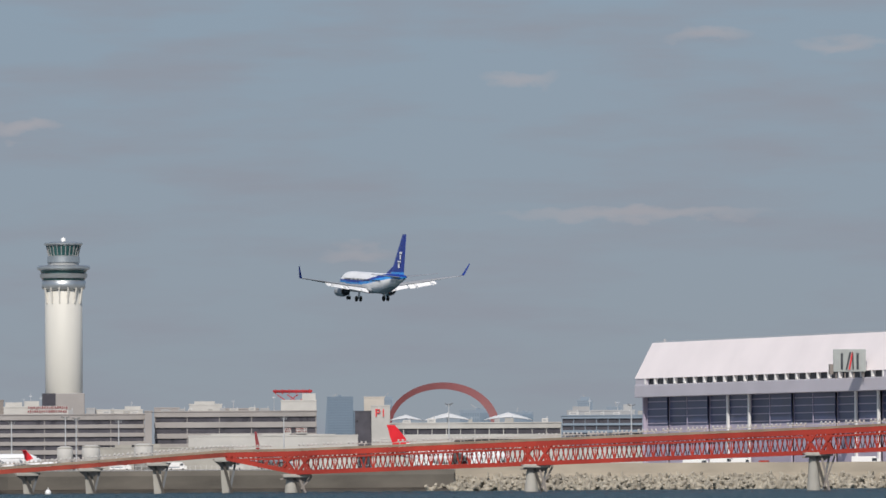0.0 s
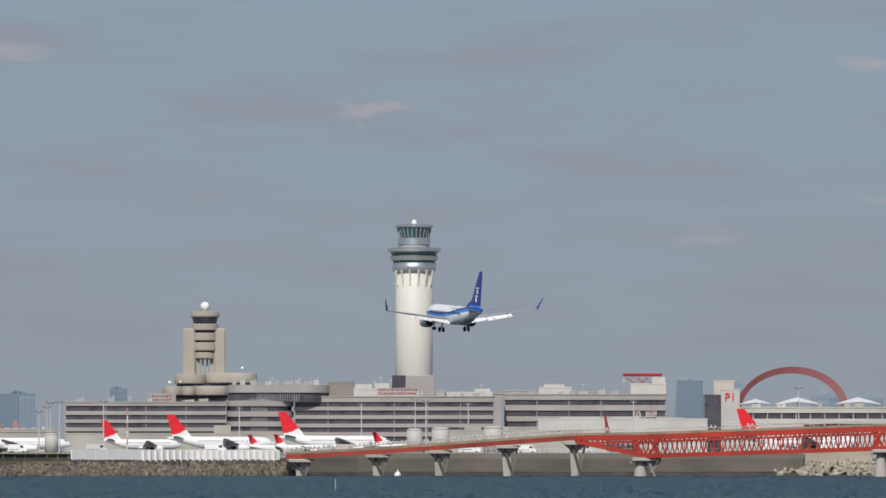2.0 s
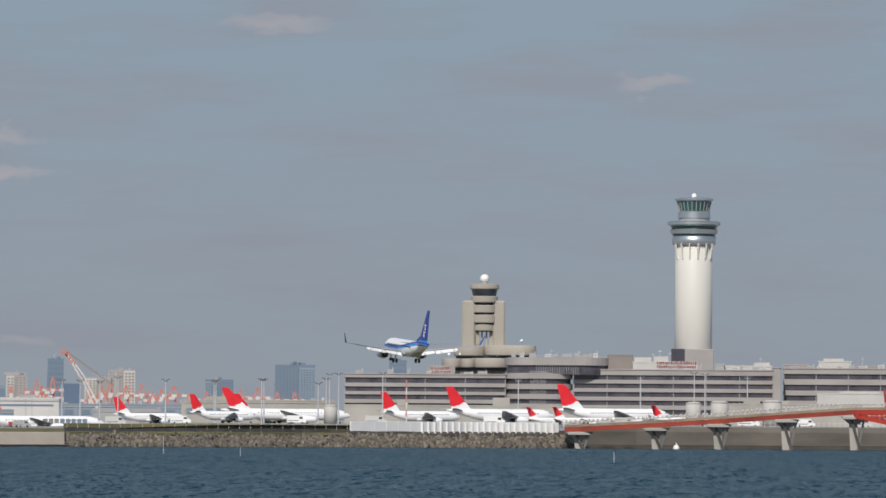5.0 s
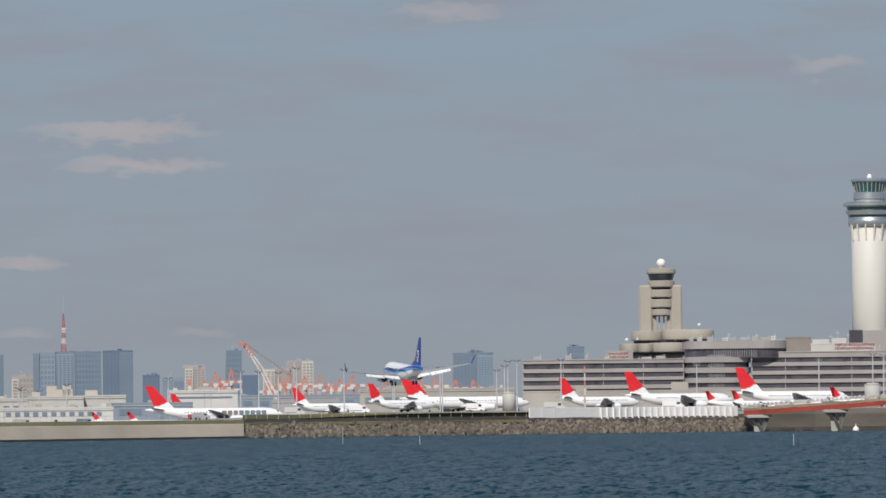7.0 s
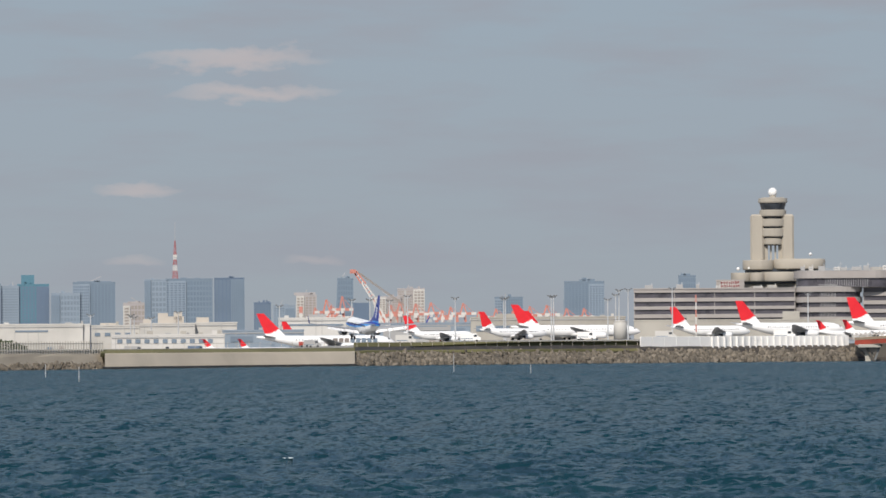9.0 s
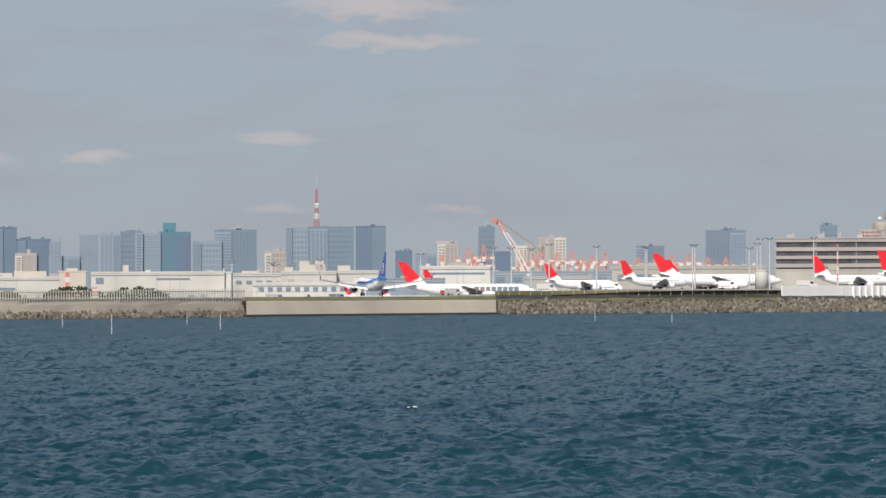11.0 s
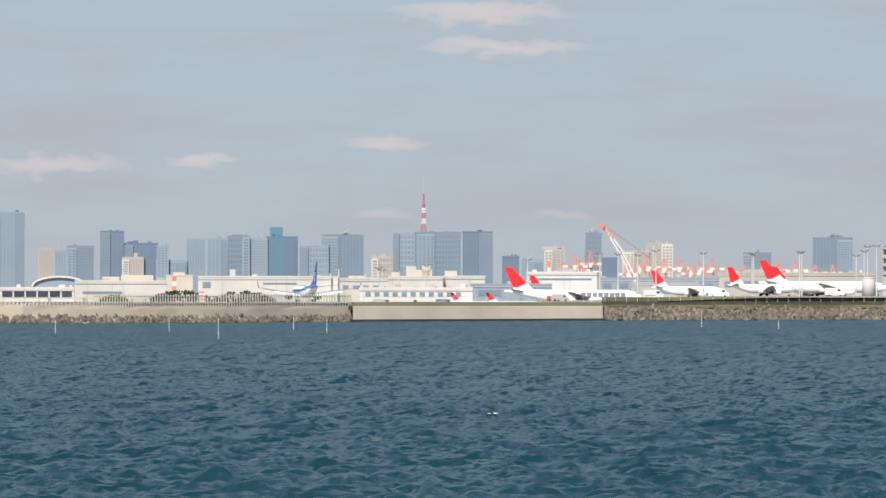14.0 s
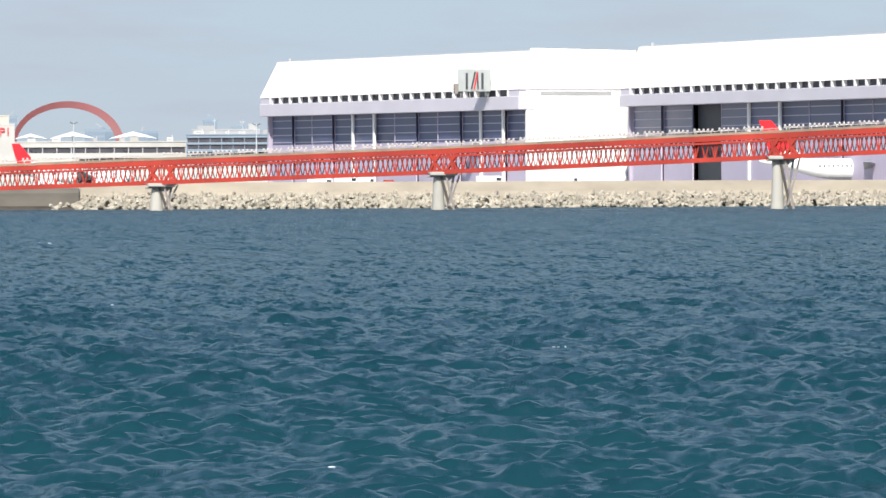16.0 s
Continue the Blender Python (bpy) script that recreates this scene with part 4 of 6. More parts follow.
def radar():
    d = 3632.0
    k = d / S
    t = thing("radar_antenna", stand(405, d, 0), "red rotating radar antenna on a lattice foot", "radar")
    zz = lambda e: high(e, d)
    part("reflector", box(bmesh.new(), -34 * k, 34 * k, -3 * k, 3 * k, zz(141), zz(144.5), bevel=0.2), DARKRED, t)
    part("rim", box(bmesh.new(), -35 * k, 35 * k, -4 * k, -3 * k, zz(143), zz(146)), DARKRED, t)
    for x in (-30, -18, -6, 6, 18, 30):
        part("fin", box(bmesh.new(), (x - 0.8) * k, (x + 0.8) * k, -5 * k, 3 * k, zz(139), zz(147)), DARKRED, t)
    for x0, x1 in ((-28, -10), (28, 10), (-10, 8), (10, -8)):
        part("strut", bar(bmesh.new(), (x0 * k, 0, zz(138)), (x1 * k, 0, zz(126)), 1.5 * k), DARKRED, t)
    part("pedestal", lathe(bmesh.new(), [(14 * k, zz(108)), (12 * k, zz(127))], 20), DARKRED, t)


radar()


def sky_arch():
    d = 3650.0
    k = d / S
    t = thing("red_arch", stand(669, d, 0), "large red steel arch over the road", "arch")
    zz = lambda e: high(e, d)
    rings = []
    for i in range(41):
        a = math.pi * i / 40
        f = -math.cos(a)
        r = math.sin(a)
        x, e = 95 * f, 72 + 80 * r ** 0.9
        nx, nz = math.cos(math.pi - a), math.sin(a)
        th = 4.2 + 3.4 * (i / 40)
        c = Vector((x * k, (30 - 60 * i / 40) * k, zz(e)))
        o = Vector((nx, 0, nz)) * th * k
        y = Vector((0, 6 * k, 0))
        rings.append([c + o - y, c + o + y, c - o + y, c - o - y])
    part("arch_rib", loft(bmesh.new(), rings), ARCHRED, t)
    for s, e in ((-1, 70), (1, 70)):
        part("footing", box(bmesh.new(), (s * 95 - 9) * k, (s * 95 + 9) * k, -40 * k, 40 * k, land_z(673, d), zz(e + 5)), CONCRETE, t)


sky_arch()


def tent(b0, b1, e0, e1, d):
    k = d / S
    t = thing("tent_roof", stand((b0 + b1) / 2, d, 0), "white peaked membrane roof above the car park", "canopy", "membrane roofs")
    w = (b1 - b0) * k / 2
    bm = bmesh.new()
    rows = []
    for j in range(7):
        y = (j / 6 - 0.5) * 30
        rows.append([bm.verts.new((w * (2 * i / 12 - 1), y, high(e0, d) + (high(e1, d) - high(e0, d)) * (1 - abs(2 * i / 12 - 1)) ** 0.75 * (1 - (2 * abs(j / 6 - 0.5)) ** 2 * 0.6))) for i in range(13)])
    for a, b in zip(rows, rows[1:]):
        for i in range(12):
            bm.faces.new((a[i], a[i + 1], b[i + 1], b[i]))
    part("membrane", bm, WHITE, t, "", True)
    part("mast", bar(bmesh.new(), (0, 0, high(80, d)), (0, 0, high(e1 + 1, d)), 0.3), POLE, t)


for b0, b1, e1 in ((574, 636, 101), (636, 722, 104), (742, 830, 104)):
    tent(b0, b1, 90, e1, 3560)


def hangar(name, corner_l, corner_r, d_l, d_r, e, label, dep=34.0, opening=False):
    """A maintenance hangar: white sloped roof, lilac fascia with a louvre strip, tall sliding doors."""
    L, R = at(corner_l, d_l), at(corner_r, d_r)
    w = (R - L).length
    ang = math.atan2(R.y - L.y, R.x - L.x)
    z0 = land_z(corner_l, d_l)
    t = thing(name, Matrix.Translation((L.x, L.y, 0)) @ Matrix.Rotation(ang, 4, "Z"), label, "hangar", "hangars")
    roof0, eave, fas0, fas1 = [high(v, d_l) for v in e]      # ridge, eave, top of fascia, foot of fascia
    run = 3.8
    inset = 0.3
    # roof: sloping up from the eave, ends leaning in
    bm = bmesh.new()
    lo = [Vector((-0.4, -2.2, eave)), Vector((w + 0.4, -2.2, eave)), Vector((w + 0.4, dep, eave)), Vector((-0.4, dep, eave))]
    hi = [Vector((inset, run, roof0)), Vector((w + 0.2, run, roof0)), Vector((w + 0.2, dep - 4, roof0)), Vector((inset, dep - 4, roof0))]
    loft(bm, [lo, hi])
    part("roof", bm, ROOFPINK, t, "pinkish white metal roof")
    part("ridge_rail", bar(bmesh.new(), (inset + 1, run + 0.6, roof0 + 0.35), (w - 1, run + 0.6, roof0 + 0.35), 0.12), POLE, t)
    for i in range(14):
        x = inset + 1 + (w - 2) * i / 13
        part("ridge_post", bar(bmesh.new(), (x, run + 0.6, roof0 - 0.1), (x, run + 0.6, roof0 + 0.4), 0.12), POLE, t)
    part("ridge_beacon", lathe(bmesh.new(), [(0.5, roof0 - 0.1), (0.5, roof0 + 0.9), (0.2, roof0 + 1.1)], 10, 6.0, run + 2), GREYPANEL, t)
    # solid dark block behind the fins, standing in for the recess shade
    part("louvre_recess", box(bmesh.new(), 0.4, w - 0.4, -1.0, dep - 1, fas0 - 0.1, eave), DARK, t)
    part("end_cap", box(bmesh.new(), 0, 9.5, -2.0, 2, fas0, eave), LILAC_PALE, t)
    part("end_cap", box(bmesh.new(), w - 9, w, -2.0, 2, fas0, eave), LILAC_PALE, t)
    n = int(w / 8.3)
    for i in range(1, n):
        x = w * i / n
        part("louvre_fin", box(bmesh.new(), x - 0.4, x + 0.4, -2.2, -0.6, fas0 + 0.1, eave), WHITE, t)
    part("fascia", box(bmesh.new(), -0.3, w + 0.3, -2.3, 3.0, fas1, fas0, bevel=0.15), LILAC_PALE, t)
    part("side_wall", box(bmesh.new(), w - 0.8, w + 0.1, 0.3, dep - 1, z0, eave - 0.1), WHITE, t, "plain white side wall")
    part("side_louvre", box(bmesh.new(), w + 0.1, w + 0.16, 5, dep - 6, fas0 + 0.2, eave - 0.6), GREYPANEL, t)
    part("side_wall", box(bmesh.new(), 0.1, 1.0, 0.3, dep - 1, z0, eave - 0.1), LILAC, t)
    part("back_wall", box(bmesh.new(), 0, w, dep - 1, dep, z0, eave), WHITE_WALL, t)
    # doors
    mid = z0 + (fas1 - z0) * 0.6
    nd = 12
    for i in range(nd):
        x0, x1 = 1.6 + (w - 3.2) * i / nd, 1.6 + (w - 3.2) * (i + 1) / nd
        y = 1.2 + 0.9 * (i % 2)
        if opening and i == 2:
            # dark panel set in the gap as painted interior shade
            part("opening", box(bmesh.new(), x0, x1, 4, 5, z0, fas1), DARK, t, "dark panel imitating the shade in the open door gap")
            continue
        leaf = part("door_leaf", box(bmesh.new(), x0 + 0.05, x1 - 0.05, y, y + 0.5, z0, mid), LILAC, t, "lilac grey sliding door leaf")
        part("glazing", box(bmesh.new(), x0 + 0.05, x1 - 0.05, y + 0.12, y + 0.5, mid, fas1), INDIGO, leaf)
        for j in range(4):
            zz = mid + (fas1 - mid) * (j + 0.3) / 4
            part("transom", box(bmesh.new(), x0 + 0.05, x1 - 0.05, y, y + 0.14, zz, zz + 0.26), LILAC, leaf)
        part("stile", box(bmesh.new(), x0 + 0.05, x0 + 0.4, y - 0.03, y + 0.5, z0, fas1), LILAC, leaf)
    for f in (0.34, 0.425, 0.835, 0.918):
        x = 1.6 + (w - 3.2) * f
        part("column", box(bmesh.new(), x - 0.5, x + 0.5, 0.45, 1.1, z0, fas1), WHITE, t)
    return t, w


h1, hw = hangar("hangar", 1022, 1480, 2460, 2268, (225.5, 162, 151, 129), "large hangar with white roof, louvre strip and lilac doors")
h2, hw2 = hangar("hangar", 1660, 2330, 2255, 1992, (250, 176, 165, 144), "second large hangar with white roof and lilac doors", opening=True)


def hangar_link():
    d = 2300.0
    k = d / S
    t = block("hangar_annex", 1489, 1676, 163, d, WHITE, "tall white annex between the two hangars", depth=20)
    z = high(170, d)
    part("louvre", box(bmesh.new(), -88 * k, 90 * k, 0.2, 18, high(163, d), z), GREYPANEL, t)
    part("roof", loft(bmesh.new(), [[Vector((-93 * k, -0.5, z)), Vector((93 * k, -0.5, z)), Vector((93 * k, 22, z)), Vector((-93 * k, 22, z))],
                                    [Vector((-93 * k, 5, high(249, d))), Vector((93 * k, 5, high(244, d))), Vector((93 * k, 22, high(244, d))), Vector((-93 * k, 22, high(249, d)))]]), ROOFPINK, t, "pinkish white metal roof")


hangar_link()


def roof_sign():
    """A billboard on the roof edge; its mark is drawn as plain strokes."""
    d = 2285.0
    k = d / S
    t = thing("roof_sign", stand(1390, d, 0, 8), "grey square sign with dark and red strokes on the hangar roof", "sign")
    part("panel", box(bmesh.new(), -29 * k, 29 * k, -0.4, 0.4, high(172, d), high(212, d), bevel=0.1), SIGNGREY, t)
    part("frame", box(bmesh.new(), -35 * k, -29 * k, 0.2, 3.0, high(168, d), high(186, d)), BROWNPANEL, t)
    for x in (-24, -8, 8, 24):
        part("prop", bar(bmesh.new(), (x * k, 0.3, high(160, d)), (x * k, 0.3, high(174, d)), 0.3), BROWNPANEL, t)
        part("prop", bar(bmesh.new(), (x * k, 5.0, high(175, d)), (x * k, 0.4, high(205, d)), 0.25), BROWNPANEL, t)
    for x0, x1, e0, e1 in ((-16, -12, 176, 205), (12, 16, 176, 205)):
        part("stroke", box(bmesh.new(), x0 * k, x1 * k, -0.55, -0.4, high(e0, d), high(e1, d)), DARK, t)
    for x0, x1, m in ((-6, 1, DARK), (-1, 5, RED), (6, 5, DARK)):
        part("stroke", bar(bmesh.new(), (x0 * k, -0.5, high(176, d)), (x1 * k, -0.5, high(207, d)), 2.4 * k), m, t)


roof_sign()


# ---- approach light pier ----
PILES = [(-200, 0), (-64, 0), (46, 0), (166, 0), (286, 1), (411, 2), (836, 2), (1335, 2), (1935, 2), (2500, 2)]
DECK = [(-240, 1), (0, 15), (275, 36), (411, 38), (836, 53), (1335, 71), (1935, 97), (2600, 128)]


def pier_d(b):
    return 1745 - (b + 240) * 0.062


def deck_e(b):
    for (b0, e0), (b1, e1) in zip(DECK, DECK[1:]):
        if b <= b1:
            return e0 + (e1 - e0) * (b - b0) / (b1 - b0)
    return DECK[-1][1]


def approach_pier():
    t = thing("approach_light_pier", Matrix(), "orange steel approach light pier on concrete piles over the water", "pier")

    def P(b, de, off=0.0):
        d = pier_d(b)
        return at(b, d + off, high(deck_e(b) + de, d))
    # a bar of approach lamps on two legs
    bm = bmesh.new()
    box(bm, -2.2, 2.2, -0.1, 0.1, 1.0, 1.2)
    for o in (-1.9, -0.95, 0.0, 0.95, 1.9):
        box(bm, o - 0.2, o + 0.2, -0.3, 0.25, 1.2, 1.62, bevel=0.05)
    for o in (-1.6, 1.6):
        box(bm, o - 0.08, o + 0.08, -0.08, 0.08, 0, 1.0)
    lamp_mesh = mesh_of("lamp_bar", bm, HAZEWHITE)
    # walkway deck
    bs = [-226, -64, 46, 166, 286, 411, 836, 1335, 1935, 2560]
    for b0, b1 in zip(bs, bs[1:]):
        low = b1 <= 290
        bm = bmesh.new()
        loft(bm, [[P(b, 0, -2), P(b, -(8 if low else 4), -2), P(b, -(8 if low else 4), 2), P(b, 0, 2)] for b in (b0, b1)])
        deck = part("deck_span", bm, RUST if low else ORANGE, t)
        bm = bmesh.new()
        for off in (-2.1, 2.1):
            loft(bm, [[P(b, 4.5, off), P(b, 0.2, off), P(b, 0.2, off + 0.08), P(b, 4.5, off + 0.08)] for b in (b0, b1)])
        part("catwalk_panel", bm, CATWALK, deck, "tan side panels of the catwalk")
        # handrail and lamps
        bm = bmesh.new()
        n = max(2, int((b1 - b0) / 12))
        for off in (-1.9, 1.9):
            for i in range(n):
                q0, q1 = b0 + (b1 - b0) * i / n, b0 + (b1 - b0) * (i + 1) / n
                bar(bm, P(q0, 0, off), P(q0, 8, off), 0.09)
                bar(bm, P(q0, 8, off), P(q1, 8, off), 0.08)
                bar(bm, P(q0, 4, off), P(q1, 4, off), 0.06)
        tagged(part("handrail", bm, CREAM, deck, "thin pale handrail"), kind="stuff")
        gap = 24 if low else 44
        for i in range(max(1, int((b1 - b0) / gap))):
            q = b0 + gap * 0.45 + i * gap
            if q < b1 - 4:
                lamp = new("lamp_bar", lamp_mesh)
                lamp.parent = deck
                lamp.matrix_world = Matrix.Translation(P(q, 0))
        if b0 >= 286:
            depth0 = 10 if b0 < 300 else 38 + (b0 - 411) * 0.003
            depth1 = 38 + (b1 - 411) * 0.003
            dd = lambda b: depth0 + (depth1 - depth0) * (b - b0) / (b1 - b0)
            for off in (-2, 2):
                part("top_chord", bar(bmesh.new(), P(b0, -5, off), P(b1, -5, off), 0.6, h=1.1), ORANGE, t)
                part("bottom_chord", bar(bmesh.new(), P(b0, -dd(b0), off), P(b1, -dd(b1), off), 0.6, h=0.95), ORANGE, t)
            bm = bmesh.new()
            n = max(2, int(round((b1 - b0) / 17.0)))
            for off in (-2, 2):
                for i in range(n):
                    q0, q1 = b0 + (b1 - b0) * i / n, b0 + (b1 - b0) * (i + 1) / n
                    qm = (q0 + q1) / 2
                    lo, hi = (dd, lambda q: 4) if off < 0 else (lambda q: 4, dd)
                    bar(bm, P(q0, -lo(q0), off), P(qm, -hi(qm), off), 0.24 if off < 0 else 0.16)
                    bar(bm, P(qm, -hi(qm), off), P(q1, -lo(q1), off), 0.24 if off < 0 else 0.16)
                    if i % 2 == 0:
                        bar(bm, P(q0, -4, off), P(q0, -dd(q0), off), 0.2)
            for i in range(n + 1):
                q = b0 + (b1 - b0) * i / n
                bar(bm, P(q, -dd(q), -2), P(q, -dd(q), 2), 0.22)
            tagged(part("truss_bracing", bm, ORANGE, t), kind="stuff")
            # heavier frames where the truss sits on its piles, and an upper stringer
            for q in (b0, b1):
                for s0, s1 in ((-26, -4), (4, 26)):
                    for off in (-2.05, 2.05):
                        qa, qb = q + s0, q + s1
                        if b0 <= qa and qb <= b1:
                            brace = bmesh.new()
                            bar(brace, P(qa, -5, off), P(qb, -dd(qb), off), 0.55)
                            bar(brace, P(qb, -5, off), P(qa, -dd(qa), off), 0.55)
                            bar(brace, P((qa + qb) / 2, -5, off), P((qa + qb) / 2, -dd(qb), off), 0.5)
                            part("end_frame", brace, ORANGE, t)
            for off in (-2.1, 2.1):
                part("stringer", bar(bmesh.new(), P(b0, -13, off), P(b1, -13, off), 0.3, h=0.45), ORANGE, t)
    # piles
    for b, kind in PILES:
        d = pier_d(b)
        k = d / S
        under = {0: 8, 1: 10, 2: 40}[kind]
        zc = high(deck_e(b) - under, d)
        if kind == 2:
            zc = high(deck_e(b) - 40, d)
        pile = part("pile_cap", box(bmesh.new(), 0, 0.01, 0, 0.01, 0, 0.01), CONCRETE, t)
        bm = bmesh.new()
        m = stand(b, d, 0)
        w = 3.0 if kind == 2 else 2.6
        box(bm, -w, w, -2.4, 2.4, zc - 0.9, zc - 0.1, bevel=0.15)
        bmesh.ops.transform(bm, matrix=m, verts=bm.verts)
        bm.to_mesh(pile.data)
        bm.free()
        pile.data.materials.clear()
        pile.data.materials.append(CONCRETE)
        bracket = bmesh.new()
        loft(bracket, [[m @ Vector((x, y, z)) for x, z in ((-w - 0.6, zc - 0.15), (w + 0.6, zc - 0.15), (1.2, zc - 1.9), (-1.2, zc - 1.9))] for y in (-1.1, 1.1)])
        part("bracket", bracket, BROWNPANEL, pile, "dark tapered bracket under the deck")
        for x0, x1, y, th, mm in ((0.2, -0.3, 0.6, 1.9, CONCRETE), (1.9, -0.6, -0.9, 0.6, TIDE_AND_SHADE), (0.4, 2.2, -0.9, 0.5, LAMPGREY)):
            if kind == 2 and th > 1:
                continue
            bm = bmesh.new()
            bar(bm, m @ Vector((x0, y, -2.0)), m @ Vector((x1, y, zc - 0.8)), th)
            part("leg", bm, mm, pile)
        if kind == 2:
            bm = lathe(bmesh.new(), [(1.6, -1.5), (1.35, 1.5), (1.0, zc - 1.2)], 20)
            bmesh.ops.transform(bm, matrix=m @ Matrix.Translation((-1.2, 0, 0)), verts=bm.verts)
            part("leg", bm, CONCRETE, pile, "pale tapered concrete pile")
            bm = bmesh.new()
            bar(bm, m @ Vector((-3.6, -1.5, zc - 1.2)), m @ Vector((3.6, -1.5, zc - 0.2)), 0.4)
            bar(bm, m @ Vector((1.0, -1.5, 0.8)), m @ Vector((3.6, -1.5, zc - 0.4)), 0.4)
            bar(bm, m @ Vector((2.4, -1.5, -1.0)), m @ Vector((0.4, -1.5, zc - 0.4)), 0.5)
            part("brace", bm, BROWNPANEL, pile)


approach_pier()


# ---- the city behind ----


def window_grid(parent, x0, x1, y, z0, z1, dx, dz, m):
    """Rows of panes, a little proud of the wall, with gaps where floors and piers pass."""
    verts, faces = [], []
    nx, nz = max(1, int((x1 - x0) / dx)), max(1, int((z1 - z0) / dz))
    for j in range(nz):
        za = z0 + (z1 - z0) * (j + 0.2) / nz
        zb = z0 + (z1 - z0) * (j + 0.85) / nz
        for i in range(nx):
            xa = x0 + (x1 - x0) * (i + 0.14) / nx
            xb = x0 + (x1 - x0) * (i + 0.86) / nx
            n = len(verts)
            verts += [(xa, y - 0.06, za), (xb, y - 0.06, za), (xb, y - 0.06, zb), (xa, y - 0.06, zb), (xa, y, za), (xb, y, za), (xb, y, zb), (xa, y, zb)]
            faces += [(n, n + 1, n + 2, n + 3), (n, n + 4, n + 5, n + 1), (n + 1, n + 5, n + 6, n + 2), (n + 2, n + 6, n + 7, n + 3), (n + 3, n + 7, n + 4, n)]
    me = bpy.data.meshes.new("window_panes")
    me.from_pydata(verts, [], faces)
    me.materials.append(m)
    ob = new("window_panes", me)
    ob.parent = parent
    return tagged(ob, kind="stuff")


def city_tower(b0, b1, top, m, label, d=4750.0, cap=None, taper=1.0):
    k = d / S
    w = (b1 - b0) * k / 2
    t = thing("high_rise", stand((b0 + b1) / 2, d, 0), label, "high-rise", "city skyline")
    z0, zt = land_z((b0 + b1) / 2, d), high(top, d)
    bm = bmesh.new()
    lo = [Vector((-w, 0, z0)), Vector((w, 0, z0)), Vector((w, 25, z0)), Vector((-w, 25, z0))]
    hi = [Vector((-w * taper, 0, zt)), Vector((w, 0, zt)), Vector((w, 25, zt)), Vector((-w * taper, 25, zt))]
    loft(bm, [lo, hi])
    part("wall", bm, m, t)
    rng = random.Random(int(b0) * 3 + 1)
    shade = {BEIGE: BEIGESHADE, PALEBLUE: PALESHADE, WHITE_WALL: PALESHADE, TEAL: BLUEDARK}.get(m, SHADEBLUE)
    face = w * taper
    x0, x1 = -face, w
    # wide towers: added slightly lower volume forward, its tone imitating lit and shaded sides
    if b1 - b0 > 34 and taper == 1.0:
        cut = rng.uniform(0.28, 0.45) * 2 * w
        other = {PALEBLUE: BLUEGREY, BLUEGREY: PALEBLUE, BLUEDARK: BLUEGREY, TEAL: BLUEDARK, BEIGE: WHITE_WALL}.get(m, m)
        side = rng.choice((-1, 1))
        wx0, wx1 = (w - cut, w + 0.1) if side > 0 else (-w - 0.1, -w + cut)
        drop = rng.uniform(1.0, 5.0) * k
        wing = part("side_wing", box(bmesh.new(), wx0, wx1, -1.0, 12, z0, zt - drop, bevel=0.1), other, t)
        window_grid(wing, wx0 + 0.3, wx1 - 0.3, -1.0, z0 + 1, zt - drop - 0.8, rng.choice((3.5, 4.5, 6.0)) * k, rng.choice((4.0, 5.0)) * k, shade)
        x0, x1 = (-w, w - cut) if side > 0 else (-w + cut, w)
    window_grid(t, x0 + 0.4, x1 - 0.4, 0.0, z0 + 1, zt - 1.0, rng.choice((2.6, 4.0, 5.5)) * k, rng.choice((3.6, 4.4, 9.0)) * k, shade)
    part("parapet", box(bmesh.new(), -face - 0.1, w + 0.1, -0.12, 25, zt - 0.4, zt + 0.35), m, t)
    for i in range(rng.randint(1, 4)):
        x = rng.uniform(-0.8, 0.6) * face
        part("roof_plant", box(bmesh.new(), x, x + rng.uniform(0.12, 0.35) * w, 3, 12, zt, zt + rng.uniform(0.6, 1.9)), m, t)
    if rng.random() < 0.4:
        part("roof_mast", bar(bmesh.new(), (rng.uniform(-0.5, 0.5) * w, 6, zt), (rng.uniform(-0.5, 0.5) * w, 6, zt + rng.uniform(2, 4)), 0.35), GREYPANEL, t)
    if cap:
        part("roof_house", box(bmesh.new(), cap[0] * k, cap[1] * k, 3, 18, zt, zt + cap[2] * k), m, t)


